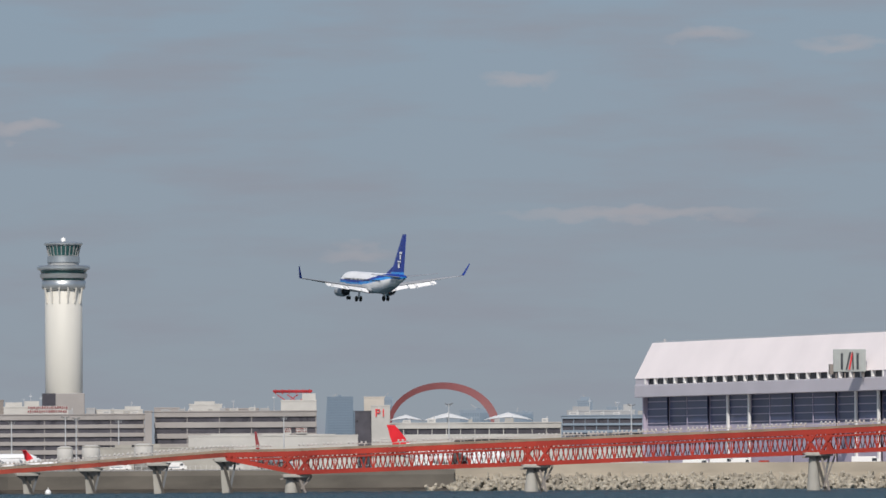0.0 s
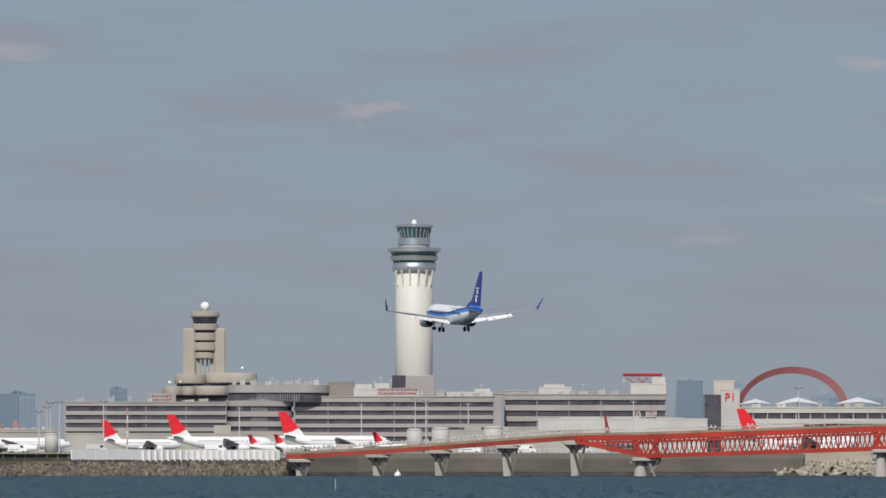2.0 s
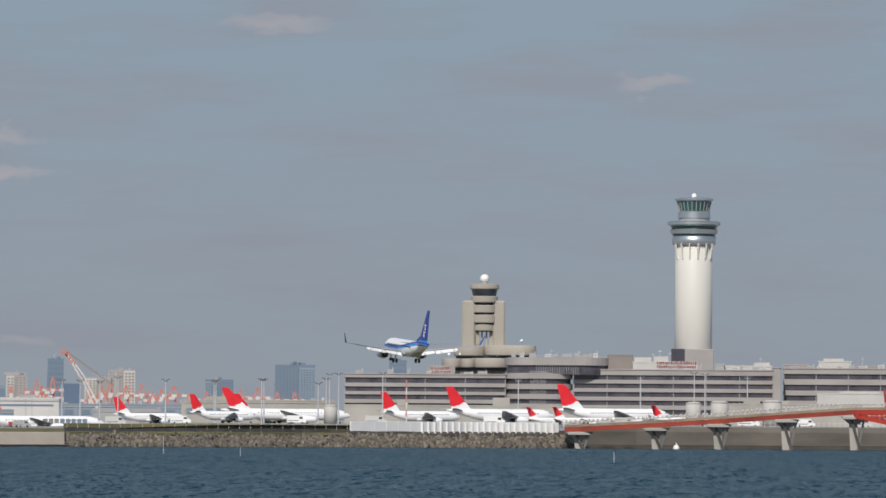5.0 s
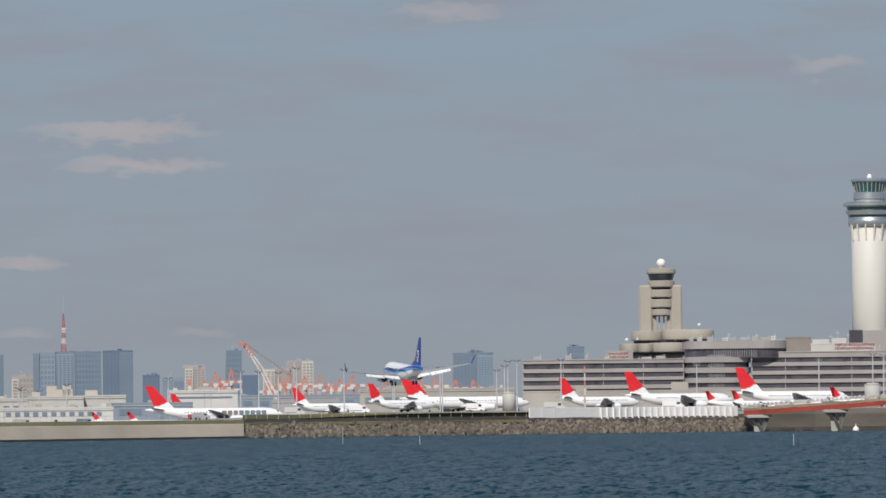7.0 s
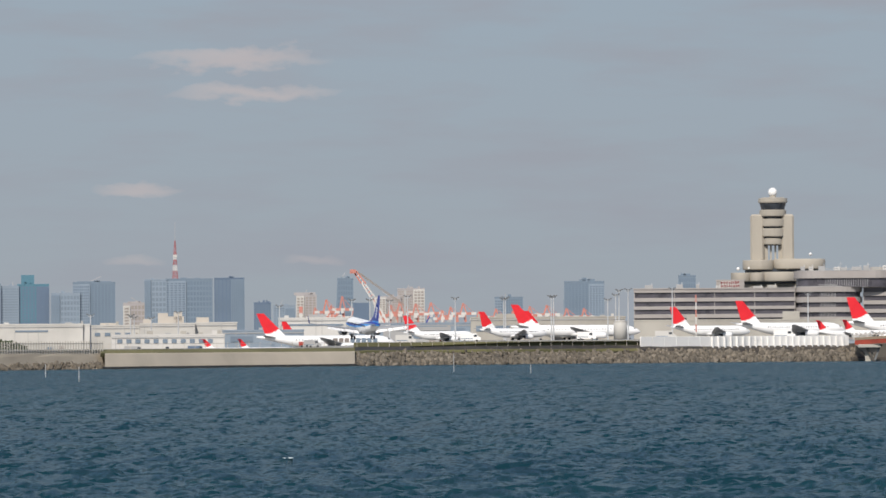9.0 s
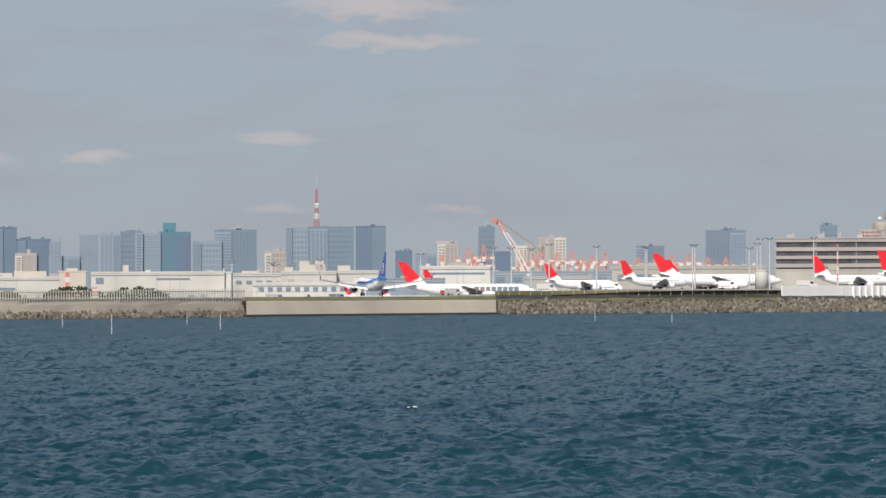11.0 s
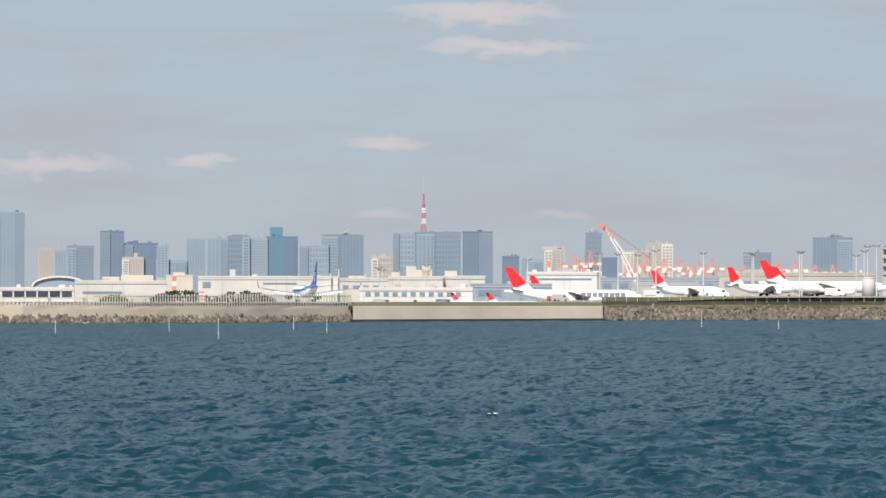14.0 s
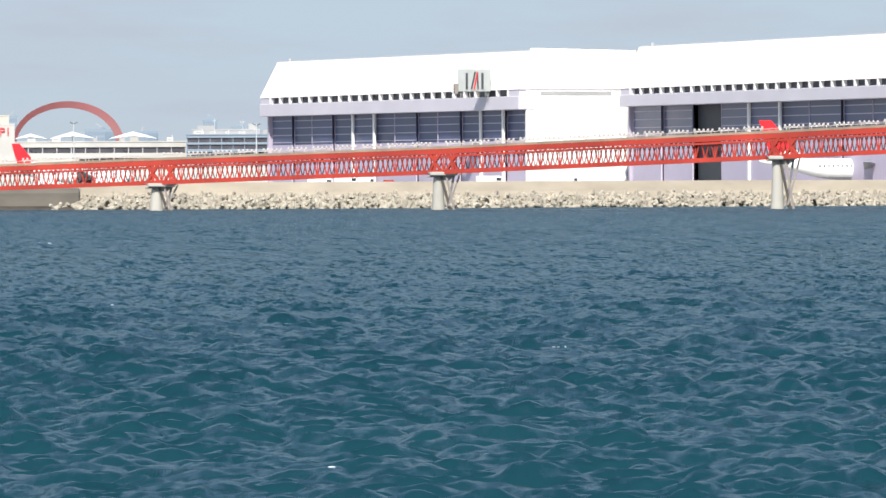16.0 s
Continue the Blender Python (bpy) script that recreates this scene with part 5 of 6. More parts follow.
# blue facades here carry painted haze, there is no air between
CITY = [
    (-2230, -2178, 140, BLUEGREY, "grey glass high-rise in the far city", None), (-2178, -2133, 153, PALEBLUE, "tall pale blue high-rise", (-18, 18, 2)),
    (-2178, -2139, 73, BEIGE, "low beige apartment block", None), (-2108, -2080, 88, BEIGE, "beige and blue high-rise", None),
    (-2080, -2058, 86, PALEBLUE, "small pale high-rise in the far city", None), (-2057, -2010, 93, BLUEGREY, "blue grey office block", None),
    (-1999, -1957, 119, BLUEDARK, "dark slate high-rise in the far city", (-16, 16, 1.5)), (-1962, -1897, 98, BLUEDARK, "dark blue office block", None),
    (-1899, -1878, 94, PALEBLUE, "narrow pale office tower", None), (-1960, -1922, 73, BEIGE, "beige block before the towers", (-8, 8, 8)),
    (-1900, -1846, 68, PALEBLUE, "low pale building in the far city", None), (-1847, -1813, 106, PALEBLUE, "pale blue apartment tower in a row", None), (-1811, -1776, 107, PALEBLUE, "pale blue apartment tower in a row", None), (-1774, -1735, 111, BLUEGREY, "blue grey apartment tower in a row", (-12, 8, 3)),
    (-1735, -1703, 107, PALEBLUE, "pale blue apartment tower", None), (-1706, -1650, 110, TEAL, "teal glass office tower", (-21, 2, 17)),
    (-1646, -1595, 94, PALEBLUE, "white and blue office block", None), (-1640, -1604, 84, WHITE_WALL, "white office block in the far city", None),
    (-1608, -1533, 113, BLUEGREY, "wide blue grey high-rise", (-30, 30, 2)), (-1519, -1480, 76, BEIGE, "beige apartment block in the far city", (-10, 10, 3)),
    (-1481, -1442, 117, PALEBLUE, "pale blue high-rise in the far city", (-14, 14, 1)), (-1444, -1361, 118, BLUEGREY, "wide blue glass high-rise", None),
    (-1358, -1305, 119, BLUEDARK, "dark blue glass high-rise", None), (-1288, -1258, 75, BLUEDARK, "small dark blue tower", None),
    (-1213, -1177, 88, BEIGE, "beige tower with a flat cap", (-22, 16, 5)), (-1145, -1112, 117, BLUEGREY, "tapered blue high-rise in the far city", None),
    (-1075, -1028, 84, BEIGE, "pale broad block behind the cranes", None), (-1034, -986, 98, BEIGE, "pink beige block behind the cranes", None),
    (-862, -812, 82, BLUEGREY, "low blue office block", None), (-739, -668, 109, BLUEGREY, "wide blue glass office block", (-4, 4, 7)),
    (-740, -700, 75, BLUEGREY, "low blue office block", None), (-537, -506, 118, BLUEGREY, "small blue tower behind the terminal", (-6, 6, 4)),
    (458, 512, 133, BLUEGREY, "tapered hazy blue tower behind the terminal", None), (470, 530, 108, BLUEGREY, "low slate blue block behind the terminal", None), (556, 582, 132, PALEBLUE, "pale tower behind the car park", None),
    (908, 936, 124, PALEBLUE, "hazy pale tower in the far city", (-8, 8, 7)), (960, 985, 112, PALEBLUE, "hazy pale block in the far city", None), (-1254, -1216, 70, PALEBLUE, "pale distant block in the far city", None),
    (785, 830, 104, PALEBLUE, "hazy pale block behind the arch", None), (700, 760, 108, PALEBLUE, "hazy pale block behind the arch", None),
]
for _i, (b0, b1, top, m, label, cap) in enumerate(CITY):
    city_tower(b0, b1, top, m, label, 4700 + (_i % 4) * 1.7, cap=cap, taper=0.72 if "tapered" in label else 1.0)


def lattice_tower():
    d = 4850.0
    k = d / S
    t = thing("broadcast_tower", stand(-1427, d, 0), "slender red and white lattice broadcast tower", "tower")
    levels = [(60, 11, PALERED), (120, 4.6, PALERED), (132, 3.7, PALERED), (142, 3.1, HAZEWHITE), (152, 2.6, PALERED), (160, 2.2, HAZEWHITE), (168, 1.8, PALERED), (186, 0.6, PALERED)]
    for (e0, w0, m), (e1, w1, m1) in zip(levels, levels[1:]):
        bm = bmesh.new()
        for sx in (-1, 1):
            for sy in (-1, 1):
                bar(bm, (sx * w0 * k, sy * w0 * k, high(e0, d)), (sx * w1 * k, sy * w1 * k, high(e1, d)), 0.9 * k)
        n = 3
        for i in range(n):
            f0, f1 = i / n, (i + 1) / n
            wa, wb = w0 + (w1 - w0) * f0, w0 + (w1 - w0) * f1
            ea, eb = e0 + (e1 - e0) * f0, e0 + (e1 - e0) * f1
            for s in (-1, 1):
                bar(bm, (-s * wa * k, -wa * k, high(ea, d)), (s * wb * k, -wb * k, high(eb, d)), 0.6 * k)
            bar(bm, (-wb * k, -wb * k, high(eb, d)), (wb * k, -wb * k, high(eb, d)), 1.0 * k)
        part("lattice", bm, m1, t)
    part("deck", box(bmesh.new(), -3.4 * k, 3.4 * k, -3.4 * k, 3.4 * k, high(157, d), high(161, d)), HAZEWHITE, t)
    part("mast", bar(bmesh.new(), (0, 0, high(184, d)), (0, 0, high(218, d)), 0.7 * k), GREYPANEL, t)
    part("foot", box(bmesh.new(), -10 * k, 10 * k, -10 * k, 10 * k, 0, high(60, d)), BEIGE, t)


lattice_tower()


# ---- western airfield buildings ----
def low_house(name, b0, b1, top, d, m, label, windows=(), caps=(), depth=14.0, bottom=None):
    """A plain airfield house with a roof edge, window strips and roof boxes."""
    t = block(name, b0, b1, top, d, m, label, depth=depth, bottom=bottom, group="airfield houses")
    k = d / S
    bc = (b0 + b1) / 2
    for x0, x1, e0, e1 in windows:
        part("window_strip", box(bmesh.new(), (x0 - bc) * k, (x1 - bc) * k, -0.25, 0.3, high(e0, d), high(e1, d)), WINDOW if name == "gate_house" else PALESHADE, t)
    for x0, x1, e1, m2 in caps:
        part("roof_box", box(bmesh.new(), (x0 - bc) * k, (x1 - bc) * k, 2, 8, high(top, d), high(e1, d)), m2, t)
    rng = random.Random(int(b0) + 5)
    w, z0, zt = (b1 - b0) * k / 2, land_z(bc, d), high(top, d)
    if bottom is None and b1 - b0 > 60:
        for i in range(int((b1 - b0) / 17)):
            x = -w + 2 * w * (i + rng.uniform(0.2, 0.8)) / int((b1 - b0) / 17)
            roll = rng.random()
            if roll < 0.4:
                h = rng.uniform(0.5, 1.8)
                part("roof_unit", box(bmesh.new(), x, x + rng.uniform(0.8, 3.2), 1.0, 4.0, zt, zt + h, bevel=0.06), rng.choice((GREYPANEL, HAZEWHITE, CONCRETE)), t)
            elif roll < 0.75:
                part("shutter_door", box(bmesh.new(), x, x + rng.uniform(1.2, 3.0), -0.12, 0.2, z0, z0 + rng.uniform(2.4, 3.6)), rng.choice((PALESHADE, GREYPANEL, BEIGESHADE)), t)
            else:
                part("downpipe", bar(bmesh.new(), (x, -0.12, z0), (x, -0.12, zt - 0.5), 0.22), GREYPANEL, t)
        part("eaves_band", box(bmesh.new(), -w - 0.05, w + 0.05, -0.3, 0.0, zt - 1.5, zt - 1.1), GREYPANEL, t)
    return t


W = 3400.0
low_house("freight_hall", -2044, -1881, 32, W, WHITE_WALL, "long white freight hall with beige roof boxes", [(-2030, -1960, 9, 13)], [(-1995, -1965, 39, CREAM), (-1962, -1905, 42, CREAM), (-1900, -1885, 38, BEIGE)])
low_house("freight_hall", -2260, -2180, 24, W, WHITE_WALL, "low white hall on the airfield edge", [(-2250, -2190, 6, 12)])
low_house("gate_house", -2176, -2045, 20, 3250, HAZEWHITE, "low white building with a row of dark windows", [(-2172 + i * 21, -2154 + i * 21, 3, 14) for i in range(6)])
low_house("service_house", -1883, -1835, 42, W + 30, CREAM, "pale service house with roof boxes", [], [(-1870, -1850, 47, CREAM)])
low_house("white_hangar", -1826, -1590, 40, W - 40, WHITE_WALL, "large plain white hangar with a slit window", [(-1710, -1652, 26, 29), (-1818, -1804, 20, 30)], [(-1770, -1760, 52, CREAM)], depth=30)
# added block in another white stands in for the hangar's shaded side face
low_house("hangar_side_block", -1590, -1578, 39, W - 38, HAZEWHITE, "added end block for the shaded side face of the white hangar", depth=28)
low_house("office_house", -1578, -1490, 37, W + 10, WHITE_WALL, "white office house with small windows", [(-1570 + i * 18, -1560 + i * 18, 18, 24) for i in range(4)], [(-1560, -1530, 41, CREAM)])
low_house("office_house", -1490, -1392, 40, W, WHITE_WALL, "white office house with cream roof rooms", [(-1480 + i * 22, -1466 + i * 22, 14, 20) for i in range(4)], [(-1484, -1470, 48, CREAM), (-1458, -1440, 58, CREAM), (-1440, -1412, 52, CREAM), (-1430, -1415, 60, CREAM)])
low_house("office_house", -1392, -1318, 41, W + 5, WHITE_WALL, "wide white flat-roofed office house", [(-1388, -1326, 16, 19)], [(-1390, -1368, 50, CREAM)])
low_house("low_shed", -1540, -1340, 20, W - 60, HAZEWHITE, "low white shed before the office houses", [(-1530 + i * 16, -1521 + i * 16, 5, 12) for i in range(11)])
low_house("grey_shed", -1344, -1200, 27, W - 30, PALEBLUE, "low grey shed on the apron", [(-1330, -1290, 6, 16)])
low_house("grey_shed", -1245, -1120, 48, W + 200, HAZEWHITE, "grey flat-roofed cargo shed", [(-1240, -1130, 34, 37)], [(-1190, -1160, 54, GREYPANEL)])
low_house("cargo_shed", -1120, -905, 38, W + 260, PALEBLUE, "long grey cargo shed behind the jets", [(-1110 + i * 30, -1095 + i * 30, 20, 28) for i in range(7)])
low_house("cargo_shed", -905, -631, 47, W + 260, CONCRETE, "long pale grey cargo shed behind the jets", [(-895 + i * 34, -870 + i * 34, 22, 32) for i in range(8)], [(-860, -820, 53, CONCRETE)])
low_house("cargo_shed", -1060, -940, 30, W + 130, GREYPANEL, "low grey shed with dark openings", [(-1010, -960, 10, 22)])


def vault_roof():
    d = 3500.0
    k = d / S
    t = thing("vaulted_hall", stand(-2071, d, 0), "pale hall with a shallow vaulted roof", "hall")
    bm = bmesh.new()
    rings = []
    for y in (0, 30):
        ring = [Vector((-46 * k, y, land_z(-2071, d))), Vector((46 * k, y, land_z(-2071, d)))]
        ring += [Vector((46 * k * math.cos(math.pi * i / 14), y, high(22 + 16 * math.sin(math.pi * i / 14), d))) for i in range(15)]
        rings.append(ring)
    part("wall", loft(bm, rings), PALEBLUE, t)
    bm = bmesh.new()
    for i in range(14):
        a0, a1 = math.pi * i / 14, math.pi * (i + 1) / 14
        bar(bm, (48 * k * math.cos(a0), -1, high(22 + 17 * math.sin(a0), d)), (48 * k * math.cos(a1), -1, high(22 + 17 * math.sin(a1), d)), 0.8)
    part("roof_rim", bm, HAZEWHITE, t)


vault_roof()


def hedge(b0, b1, e1, d, seed):
    """Clipped shrubs: a mound of many small leaf clumps."""
    rng = random.Random(seed)
    bm = bmesh.new()
    k = d / S
    for i in range(420):
        f = rng.random()
        top = land_z(b0, d) + (high(e1, d) - land_z(b0, d)) * (0.45 + 0.55 * math.sin(math.pi * min(1, max(0, f))) ** 0.7) * rng.uniform(0.1, 1.0)
        p = at(b0 + (b1 - b0) * f, d + rng.uniform(-2, 2), top)
        geo = bmesh.ops.create_icosphere(bm, subdivisions=1, radius=rng.uniform(0.35, 0.8))
        for v in geo["verts"]:
            v.co = v.co * rng.uniform(0.6, 1.2) + p
    solo("hedge", bm, LEAF, Matrix(), "dark green shrubs on the airfield edge", "shrub", "hedges", kind="stuff")


hedge(-1912, -1800, 14, 2950, 1)
hedge(-1800, -1690, 13, 2950, 2)
hedge(-2000, -1950, 6, 2950, 3)


# ---- shore fences ----
def stake_fence(b0, b1, step, off, z0, z1, w, m, label, rail=True, name="fence"):
    t = thing(name, Matrix(), label, "fence", "shore fences")
    n = int((b1 - b0) / step)
    first = None
    rng = random.Random(int(b0))
    for i in range(n + 1):
        b = b0 + (b1 - b0) * i / n
        if first is None:
            bm = bmesh.new()
            box(bm, -w / 2, w / 2, -w / 2, w / 2, z0, z1)
            first = part("post", bm, m, t)
            ob = first
        else:
            ob = new("post", first.data)
            ob.parent = t
        s = shore(b) + off
        ob.matrix_world = Matrix.Translation(at(b, s, rng.uniform(-0.05, 0.05))) @ Matrix.Rotation(-b / S, 4, "Z")
    if rail:
        for z in (z0 + (z1 - z0) * 0.3, z0 + (z1 - z0) * 0.85):
            bm = bmesh.new()
            m0 = max(2, int((b1 - b0) / 60))
            for i in range(m0):
                q0, q1 = b0 + (b1 - b0) * i / m0, b0 + (b1 - b0) * (i + 1) / m0
                bar(bm, at(q0, shore(q0) + off, z), at(q1, shore(q1) + off, z), w * 0.5)
            part("rail", bm, m, t)
    return t


stake_fence(-2010, -1790, 4.6, 8.6, 2.8, 5.35, 0.24, CONCRETE, "row of close pale fence stakes above the rocks")
stake_fence(-1790, -1556, 4.6, 8.6, 2.8, 5.5, 0.26, CONCRETE, "row of close pale fence stakes above the rocks")
stake_fence(-2300, -2010, 7, 8.6, 2.8, 4.9, 0.12, CREAM, "thin pale fence along the bank")
stake_fence(-1545, -610, 19, 9.8, 3.4, 5.2, 0.09, CREAM, "thin wire fence along the grass verge")
stake_fence(-225, 690, 9.5, 6.0, 4.9, 6.35, 0.12, HAZEWHITE, "pale railing along the quay top")


def barrier_wall():
    t = thing("barrier_wall", Matrix(), "pale concrete barrier wall with white posts along the shore", "wall")
    b = -604.0
    first = {}
    while b < -240:
        plain = b < -480
        step = 21 if plain else 11
        s = shore(b) + 9.0
        w = (step - 0.1) * s / S
        run = at(b + step, shore(b + step) + 9.0) - at(b, s)
        yaw = math.atan2(run.y, run.x)
        if plain not in first:
            bm = bmesh.new()
            box(bm, 0, w, 0, 0.35, 3.0, 5.85, bevel=0.04)
            first[plain] = part("panel", bm, WHITE, t)
            ob = first[plain]
        else:
            ob = new("panel", first[plain].data)
            ob.parent = t
        ob.matrix_world = Matrix.Translation(at(b, s)) @ Matrix.Rotation(yaw, 4, "Z") @ Matrix.Scale(max(1.0, math.hypot(run.x, run.y) / w * 0.995), 4, (1, 0, 0))
        if not plain:
            if "post" not in first:
                bm = bmesh.new()
                box(bm, -0.18, 0.18, -0.35, 0.0, 3.0, 5.9)
                first["post"] = part("post", bm, WHITE, t)
                po = first["post"]
            else:
                po = new("post", first["post"].data)
                po.parent = t
            po.matrix_world = Matrix.Translation(at(b, s)) @ Matrix.Rotation(yaw, 4, "Z")
        b += step


barrier_wall()


# ---- masts and lamps ----
def mast(b, e1, d, label="tall floodlight mast on the apron", lamps=True, base=None):
    z0, z1 = (land_z(b, d) if base is None else base), high(e1, d)
    t = thing("floodlight_mast", stand(b, d, z0), label, "light mast", "floodlight masts")
    h = z1 - z0
    part("pole", lathe(bmesh.new(), [(0.36, 0), (0.2, h)], 10), POLE, t)
    if lamps:
        part("crossarm", box(bmesh.new(), -1.3, 1.3, -0.12, 0.12, h - 0.9, h - 0.7), POLE, t)
        for x, up in ((-1.4, 0.5), (-0.6, 0.1), (0.6, 0.1), (1.4, 0.5)):
            part("lamp_head", box(bmesh.new(), x - 0.38, x + 0.38, -0.7, 0.1, h - 0.6 + up, h - 0.1 + up, bevel=0.08), LAMPGREY, t)
            part("lamp_arm", bar(bmesh.new(), (x * 0.8, 0, h - 0.8), (x, 0, h - 0.5 + up), 0.12), POLE, t)


for b, e in ((-626, 95), (-648, 86), (-662, 78), (-762, 84), (-846, 80), (-308, 86), (-92, 92), (3, 100), (22, 98), (97, 94), (389, 98), (681, 120), (1004, 116),
             (-1083, 80), (-1048, 78), (-1016, 86), (-932, 82), (-843, 82), (-758, 84), (-642, 94), (-548, 96), (-1577, 56), (-1500, 52), (-1243, 70), (-1115, 80), (-1506, 55), (-1422, 60), (-1470, 50)):
    mast(b, e, 3390)


def checker_mast(b, e0, e1, d, w, label):
    """A red and white banded marker mast."""
    k = d / S
    t = thing("marker_mast", stand(b, d, 0), label, "mast", "marker masts")
    z0 = land_z(b, d) if e0 is None else high(e0, d)
    n = 6
    z1 = high(e1, d)
    for i in range(n):
        a, c = z0 + (z1 - z0) * i / n, z0 + (z1 - z0) * (i + 1) / n
        part("band", box(bmesh.new(), -w * k, w * k, -w * k, w * k, a, c), CRANERED if i % 2 else HAZEWHITE, t)


checker_mast(-506, None, 84, 3450, 1.1, "red and white banded mast before the terminal")
checker_mast(-1868, None, 40, 3000, 4, "orange and white banded airfield mast")
checker_mast(-1820, None, 13, 1900, 5, "orange and white banded shore marker")
checker_mast(-1205, None, 68, 4300, 3, "distant red and white chimney mast")


# ---- harbour cranes ----
def gantry_crane(b, e1, w, d, lean, label):
    k = d / S
    t = thing("gantry_crane", stand(b, d, 0), label, "crane", "harbour cranes")
    z0, z1 = land_z(b, d), high(e1, d)
    zb = z0 + (z1 - z0) * 0.72
    for sx in (-1, 1):
        part("leg", bar(bmesh.new(), (sx * w * 0.32 * k, 0, z0), (sx * w * 0.26 * k + lean * k, 0, zb), 4.2 * k), CRANERED, t)
        part("leg", bar(bmesh.new(), (sx * w * 0.32 * k, 8, z0), (sx * w * 0.26 * k + lean * k, 8, zb), 3.6 * k), CRANERED, t)
    n = 5
    for i in range(n):
        x0, x1 = (-0.8 + 1.7 * i / n) * w * k, (-0.8 + 1.7 * (i + 1) / n) * w * k
        part("boom", box(bmesh.new(), x0, x1, -1, 3, zb - 1.6 * k, zb + 3.0 * k), CRANERED if i % 2 else HAZEWHITE, t)
    part("mast", bar(bmesh.new(), (-w * 0.2 * k, 1, zb), (0.0, 1, z1), 2.8 * k), CRANERED, t)
    part("mast", bar(bmesh.new(), (w * 0.25 * k, 1, zb), (0.0, 1, z1), 2.2 * k), CRANERED, t)
    part("stay", bar(bmesh.new(), (0, 1, z1), (w * 0.85 * k, 1, zb), 0.8 * k), CRANERED, t)
    part("cab", box(bmesh.new(), -w * 0.1 * k, w * 0.12 * k, -2, 2, zb - 6 * k, zb - 1.5 * k), HAZEWHITE, t)


for _i, (b, e, w) in enumerate(((-1160, 80, 26), (-1132, 86, 22), (-1152, 70, 22), (-1030, 76, 26), (-1002, 72, 26), (-1046, 70, 22), (-975, 74, 26), (-918, 72, 26), (-800, 66, 24), (-770, 68, 26), (-735, 62, 22), (-704, 62, 20), (-860, 62, 22), (-1180, 66, 20), (-1112, 66, 20), (-1066, 60, 20), (-955, 60, 20), (-940, 66, 22), (-890, 58, 20), (-830, 58, 20))):
    gantry_crane(b, e, w, 4330 + (_i * 53) % 160, (3, -4, 6)[_i % 3], "red and white harbour gantry crane")


def jib_crane():
    d = 4300.0
    k = d / S
    t = thing("floating_crane", stand(-1080, d, 0), "tall red and white floating crane with a raised jib", "crane")
    pts = [(26, 35), (2, 84), (-14, 108), (-29, 130)]
    for (x0, e0), (x1, e1), m in zip(pts, pts[1:], (HAZEWHITE, HAZEWHITE, CRANERED)):
        for o in (-4, 4):
            part("jib", bar(bmesh.new(), ((x0 + o) * k, 0, high(e0, d)), ((x1 + o * 0.6) * k, 0, high(e1, d)), 2.6 * k), m, t)
        bm = bmesh.new()
        for i in range(4):
            f0, f1 = i / 4, (i + 1) / 4
            bar(bm, ((x0 + (x1 - x0) * f0 - 4) * k, 0, high(e0 + (e1 - e0) * f0, d)), ((x0 + (x1 - x0) * f1 + 4) * k, 0, high(e0 + (e1 - e0) * f1, d)), 2.0 * k)
        part("jib_lattice", bm, CRANERED if m is HAZEWHITE else HAZEWHITE, t)
    part("head", box(bmesh.new(), -38 * k, -27 * k, -2, 2, high(126, d), high(133, d)), CRANERED, t)
    for o in (0, 3):
        part("hoist_rope", bar(bmesh.new(), ((-28 + o) * k, 0, high(130, d)), (60 * k, 0, high(66 + o, d)), 1.5 * k), BROWNPANEL, t)
    part("machine_house", box(bmesh.new(), -32 * k, -3 * k, 2, 12, land_z(-1080, d), high(74, d)), BLUEDARK, t, "dark blue machine house")
    part("gantry", bar(bmesh.new(), (58 * k, 0, land_z(-1080, d)), (60 * k, 0, high(96, d)), 4 * k), GREYPANEL, t)
    part("hull", box(bmesh.new(), -40 * k, 70 * k, -4, 14, land_z(-1080, d), high(36, d)), GREYPANEL, t)


jib_crane()


# ---- signs ----
def lettering(text, b, e, d, height, m, name, label, turn=0.0):
    cu = bpy.data.curves.new(name, "FONT")
    cu.body, cu.size, cu.extrude, cu.align_x = text, height * 1.4, 0.15, "CENTER"
    tmp = bpy.data.objects.new(name, cu)
    me = bpy.data.meshes.new_from_object(tmp)
    bpy.data.objects.remove(tmp)
    me.materials.append(m)
    ob = new(name, me)
    ob.matrix_world = stand(b, d, high(e, d), turn) @ Matrix.Rotation(radians(90), 4, "X")
    return tagged(ob, label, "sign")


lettering("P1", 560, 98, 3499.5, 3.7, RED, "car_park_sign", "red letters on the white car park stair tower")


def bar_sign(b0, b1, e0, e1, d, label, seed):
    """A roof sign whose writing is too small to read: bars of its size."""
    k = d / S
    rng = random.Random(seed)
    t = thing("roof_lettering", stand((b0 + b1) / 2, d, 0), label, "sign", "roof signs")
    w = (b1 - b0) * k / 2
    part("rack", box(bmesh.new(), -w, w, 0.3, 0.6, high(e0 - 2, d), high(e1, d)), HAZEWHITE, t)
    mid = (e0 + e1) / 2
    for r0, r1 in ((e0, mid - 0.6), (mid + 0.6, e1)):
        x = -w
        while x < w - 0.5:
            s = rng.uniform(0.4, 0.9)
            part("letter_bar", box(bmesh.new(), x, min(w, x + s), 0.0, 0.3, high(r0 + rng.uniform(0, 1), d), high(r1 - rng.uniform(0, 1), d)), ARCHRED, t)
            x += s + rng.uniform(0.25, 0.5)


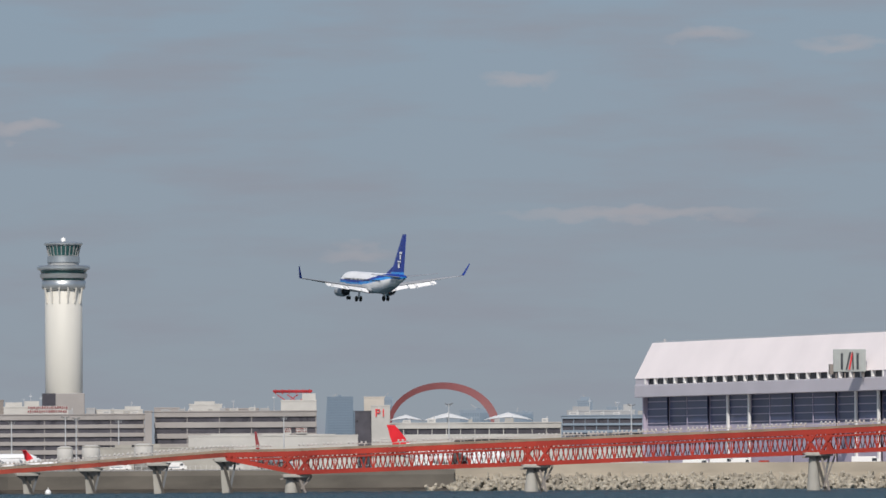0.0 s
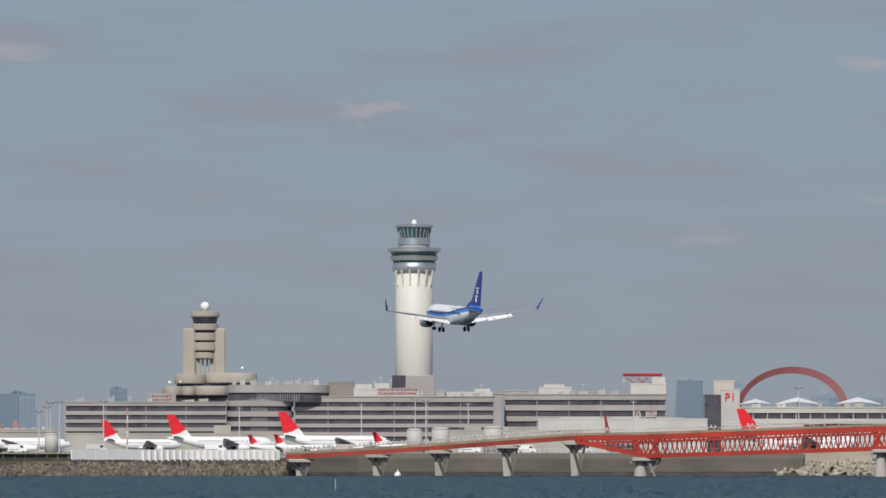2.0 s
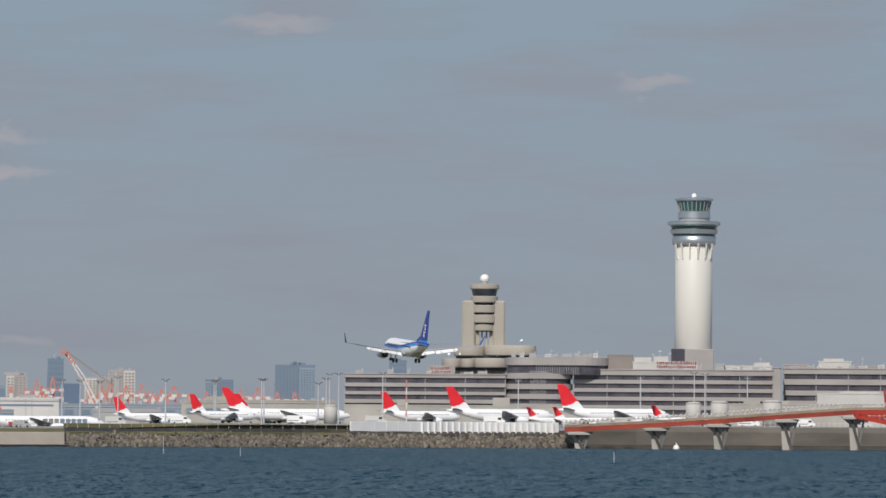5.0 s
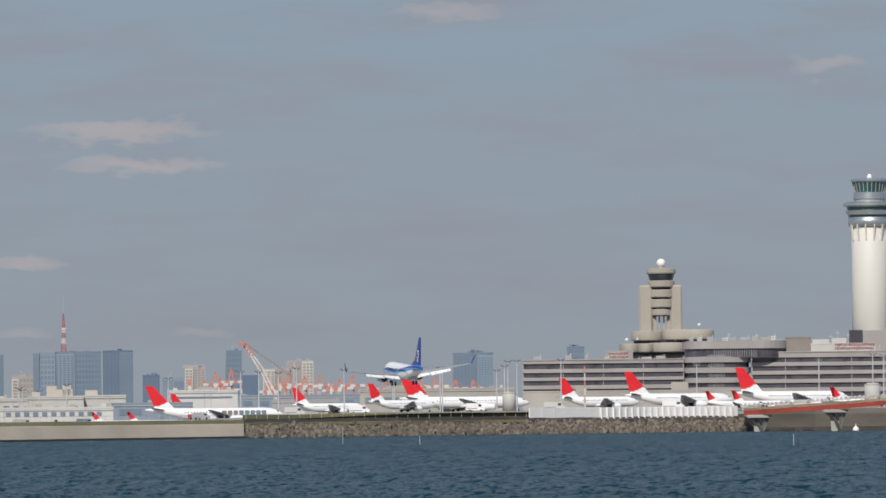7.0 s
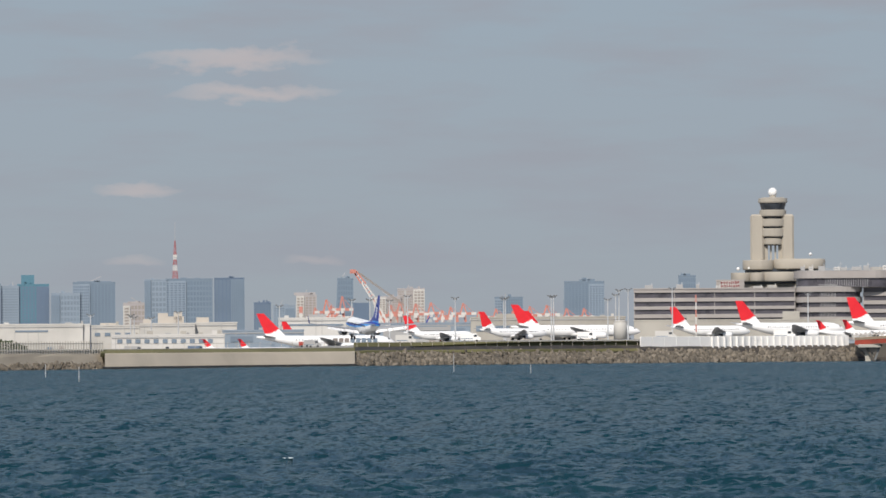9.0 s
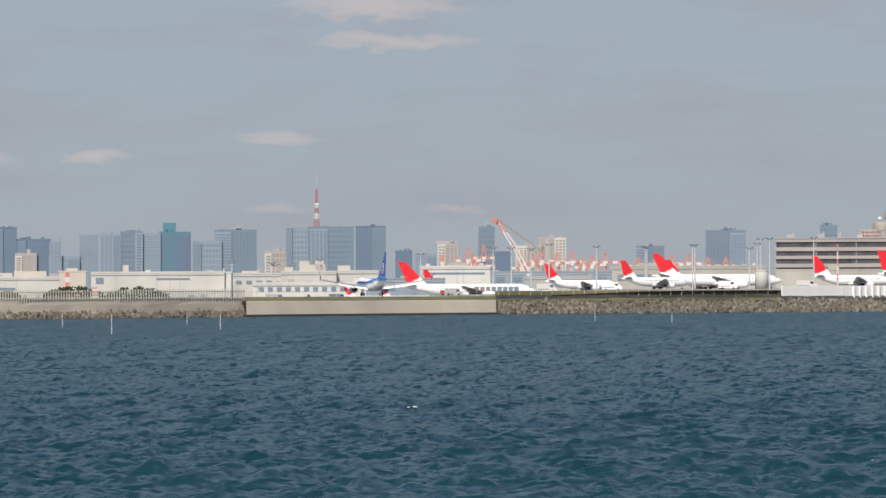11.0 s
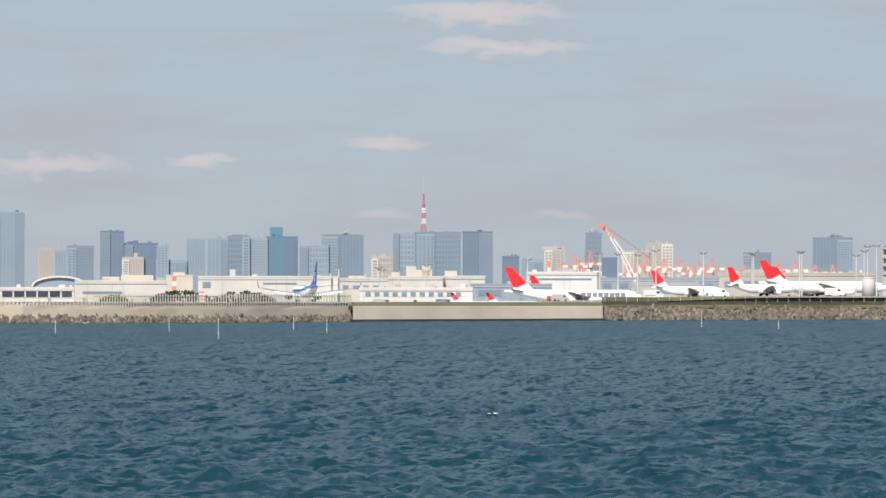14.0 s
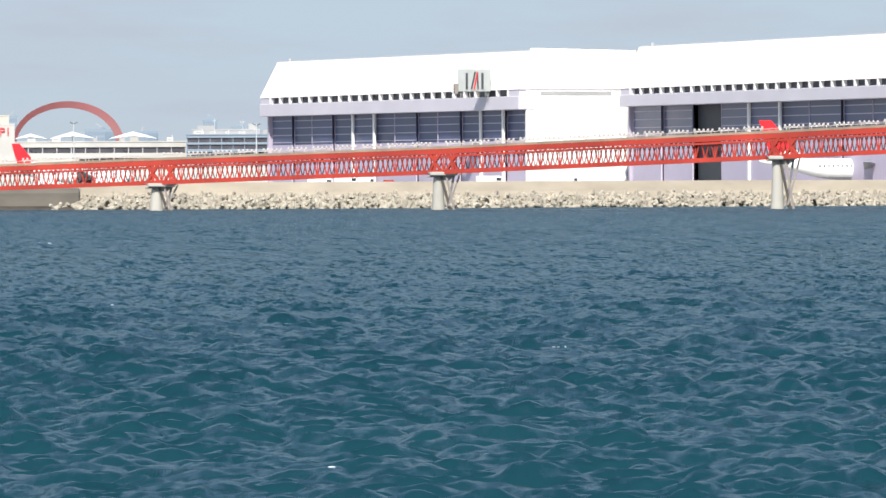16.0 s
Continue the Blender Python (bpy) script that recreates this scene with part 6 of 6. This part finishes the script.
bar_sign(388, 402, 71, 79, T1 + 9.2, "small red lettering on the terminal wall", 7)
bar_sign(410, 430, 71, 79, T1 + 9.2, "small red lettering on the terminal wall", 8)
bar_sign(-63, 8, 108, 120, T1 + 1, "red roof lettering on the terminal", 3)
bar_sign(-462, -429, 97, 108, T1 + 2, "red roof lettering beside the old tower", 4)


# ---- water marks and vehicles ----
def marker_pole(b, e0, e1):
    d = -EYE * S / e0
    t = thing("marker_pole", stand(b, d, 0), "thin pale fishing stake standing in the water", "pole", "water stakes")
    part("stake", lathe(bmesh.new(), [(0.05, -1.5), (0.04, high(e1, d))], 8), POLE, t)
    part("collar", lathe(bmesh.new(), [(0.08, 0.5), (0.08, 0.7)], 8), POLE, t)


for b, e0, e1 in ((-2078, -62, -38), (-1877, -57, -32), (-1790, -70, -34), (-1657, -54, -31), (-1598, -62, -36), (-935, -49, -18), (-799, -52, -36), (-138, -60, -40)):
    marker_pole(b, e0, e1)


def buoy(b, e):
    d = -EYE * S / e
    t = thing("buoy", stand(b, d, 0), "small white buoy floating near the pier", "buoy")
    part("float", lathe(bmesh.new(), [(0.3, -0.4), (0.75, 0.0), (0.7, 0.5), (0.3, 1.0)], 14), WHITE, t, "", True)
    part("top_mark", lathe(bmesh.new(), [(0.12, 0.9), (0.1, 1.5)], 8), WHITE, t)


buoy(-28, -35.5)


def vehicle(b, d, z, length, height, m, label, head=0.0, name="van"):
    t = thing(name, stand(b, d, z, head), label, "vehicle", "service vehicles")
    l, w = length / 2, 1.0
    bm = bmesh.new()
    prof = [(-l, 0.45), (-l, height), (l * 0.55, height), (l * 0.8, height * 0.58), (l, height * 0.5), (l, 0.45)]
    loft(bm, [[Vector((x, y, zz)) for x, zz in prof] for y in (-w, w)])
    part("body", bm, m, t)
    part("cab_window", box(bmesh.new(), l * 0.3, l * 0.62, -w - 0.03, w + 0.03, height * 0.58, height * 0.84), WINDOW, t)
    part("side_stripe", box(bmesh.new(), -l * 0.9, l * 0.2, -w - 0.02, w + 0.02, height * 0.3, height * 0.4), PALESHADE, t)
    for x in (-l * 0.6, l * 0.6):
        for y in (-0.95, 0.95):
            wh = bmesh.new()
            lathe(wh, [(0.38, -0.12), (0.38, 0.12)], 12)
            bmesh.ops.transform(wh, matrix=Matrix.Translation((x, y, 0.38)) @ Matrix.Rotation(radians(90), 4, "X"), verts=wh.verts)
            part("wheel", wh, RUBBER, t)


for _i, (b, d, m, l, h) in enumerate(((1165, 2300, WHITE, 8, 3.6), (1200, 2300, WHITE, 6, 3.2), (1120, 2320, WHITE, 9, 3.0), (1420, 2200, WHITE, 9, 3.3), (1240, 2290, ORANGE, 4, 2.4),
                                      (1560, 2180, WHITE, 6, 3.0), (-1185, 2600, GREYPANEL, 6, 2.4), (-1196, 2610, ORANGE, 5, 1.9), (-1020, 3000, HAZEWHITE, 8, 3.4), (-905, 3000, WHITE, 8, 3.2),
                                      (-700, 3200, WHITE, 8, 3.4), (-560, 3250, HAZEWHITE, 9, 3.6), (-350, 3150, WHITE, 9, 3.6), (-120, 3150, HAZEWHITE, 8, 3.4), (100, 3150, WHITE, 9, 3.6),
                                      (200, 3160, WHITE, 8, 3.2), (300, 3170, HAZEWHITE, 8, 3.4), (640, 3000, WHITE, 10, 3.8), (760, 3000, WHITE, 9, 3.6), (860, 3000, HAZEWHITE, 9, 3.6), (-1450, 3000, HAZEWHITE, 8, 3.2),
                                      (-1390, 3010, BLUEDARK, 7, 3.0), (-1500, 3020, GREYPANEL, 8, 3.0))):
    vehicle(b, d, land_z(b, d), l, h, m, "small service truck standing on the apron", name="service_truck")


# ---- small plant on the terminal roofs ----
def roof_unit(b, e0, w, h, d, m, label):
    """An air handling unit with its grille and pipe."""
    k = d / S
    t = thing("roof_unit", stand(b, d, high(e0, d)), label, "roof plant", "roof plant on the terminal")
    part("casing", box(bmesh.new(), -w * k, w * k, 0, 3.5, -0.3, h * k, bevel=0.08), m, t)
    part("grille", box(bmesh.new(), -w * 0.7 * k, w * 0.5 * k, -0.06, 0.05, h * 0.25 * k, h * 0.7 * k), GREYPANEL, t)
    part("pipe", bar(bmesh.new(), (w * 0.7 * k, 1.5, 0), (w * 0.7 * k, 1.5, h * 1.6 * k), 0.3), POLE, t)


def place_roof_units():
    rng = random.Random(21)
    for b0, b1, e, d, n in ((-600, -345, 96, T1 + 8, 7), (-325, -160, 127, T1 + 6, 9), (-140, 30, 106, T1 + 2, 6), (60, 140, 106, T1 + 2, 4), (165, 370, 110, T1 + 12, 8), (590, 870, 87, 3506, 6), (890, 1035, 99, 3456, 6)):
        for i in range(n):
            roof_unit(b0 + (b1 - b0) * (i + rng.uniform(0.2, 0.8)) / n, e, rng.uniform(3, 9), rng.uniform(3, 7), d + rng.uniform(1, 12),
                      rng.choice((WHITE_WALL, GREYPANEL, CONCRETE, HAZEWHITE)), "small roof plant unit on the terminal roof")


place_roof_units()


def roof_antenna(b, e0, e1, d):
    t = thing("roof_antenna", stand(b, d, high(e0, d)), "thin lattice antenna on the terminal roof", "antenna", "roof antennas")
    h = high(e1, d) - high(e0, d)
    part("mast", lathe(bmesh.new(), [(0.16, -0.2), (0.08, h)], 8), POLE, t)
    part("crossbar", box(bmesh.new(), -0.8, 0.8, -0.05, 0.05, h * 0.75, h * 0.8), POLE, t)


for b, e0, e1, d in ((-58, 119, 143, T1 + 12), (-40, 119, 138, T1 + 12), (-70, 119, 135, T1 + 12), (120, 113, 128, T1 + 24), (300, 114, 130, T1 + 28), (372, 110, 140, T1 + 22), (-250, 126, 140, T1 + 20), (-200, 126, 137, T1 + 20), (930, 107, 128, 3494), (980, 107, 124, 3494)):
    roof_antenna(b, e0, e1, d)


# ---- motion ----
PATH_OFF, HEADING = 557.7, 19.7      # the glide path passes the camera at this distance, on this heading to the left
GLIDE = [
    # seconds, metres along the path, elevation of the wheels, nose up, left wing down
    (0.0, 1379, 306, 3.0, 1.0), (1.0, 1455, 263, 3.0, 1.2), (2.0, 1532, 223, 3.0, 1.0), (3.5, 1647, 168, 3.0, 2.2), (4.8, 1748, 124, 3.2, 0.0),
    (6.0, 1842, 86, 3.5, -1.8), (7.0, 1920, 56, 3.5, 3.2), (8.0, 1997, 33, 4.0, 0.0), (9.0, 2074, 12, 4.0, 0.0), (10.0, 2150, 1, 2.5, 0.0),
    (11.2, 2243, -2, 0.5, 0.0), (12.5, 2343, -4, 0.0, 0.0), (14.5, 2503, -4, 0.0, 0.0), (16.0, 2615, -4, 0.0, 0.0),
]


def on_path(s, e, pitch, bank):
    h = radians(HEADING)
    d = math.hypot(PATH_OFF, s)
    # along the heading, and to its right
    x = -math.sin(h) * s + math.cos(h) * PATH_OFF
    y = math.cos(h) * s + math.sin(h) * PATH_OFF
    return Matrix.Translation((x, y, high(e, d))) @ Matrix.Rotation(h, 4, "Z") @ Matrix.Rotation(radians(pitch), 4, "X") @ Matrix.Rotation(radians(-bank), 4, "Y")


def motions():
    walk(jet, [(t, on_path(s, e, p, r)) for t, s, e, p, r in GLIDE])
    walk(waves, [(0.0, pose(2.0, 6.0, 0)), (8.0, pose(0, 0, 0)), (16.0, pose(-2.0, -6.0, 0))])


motions()
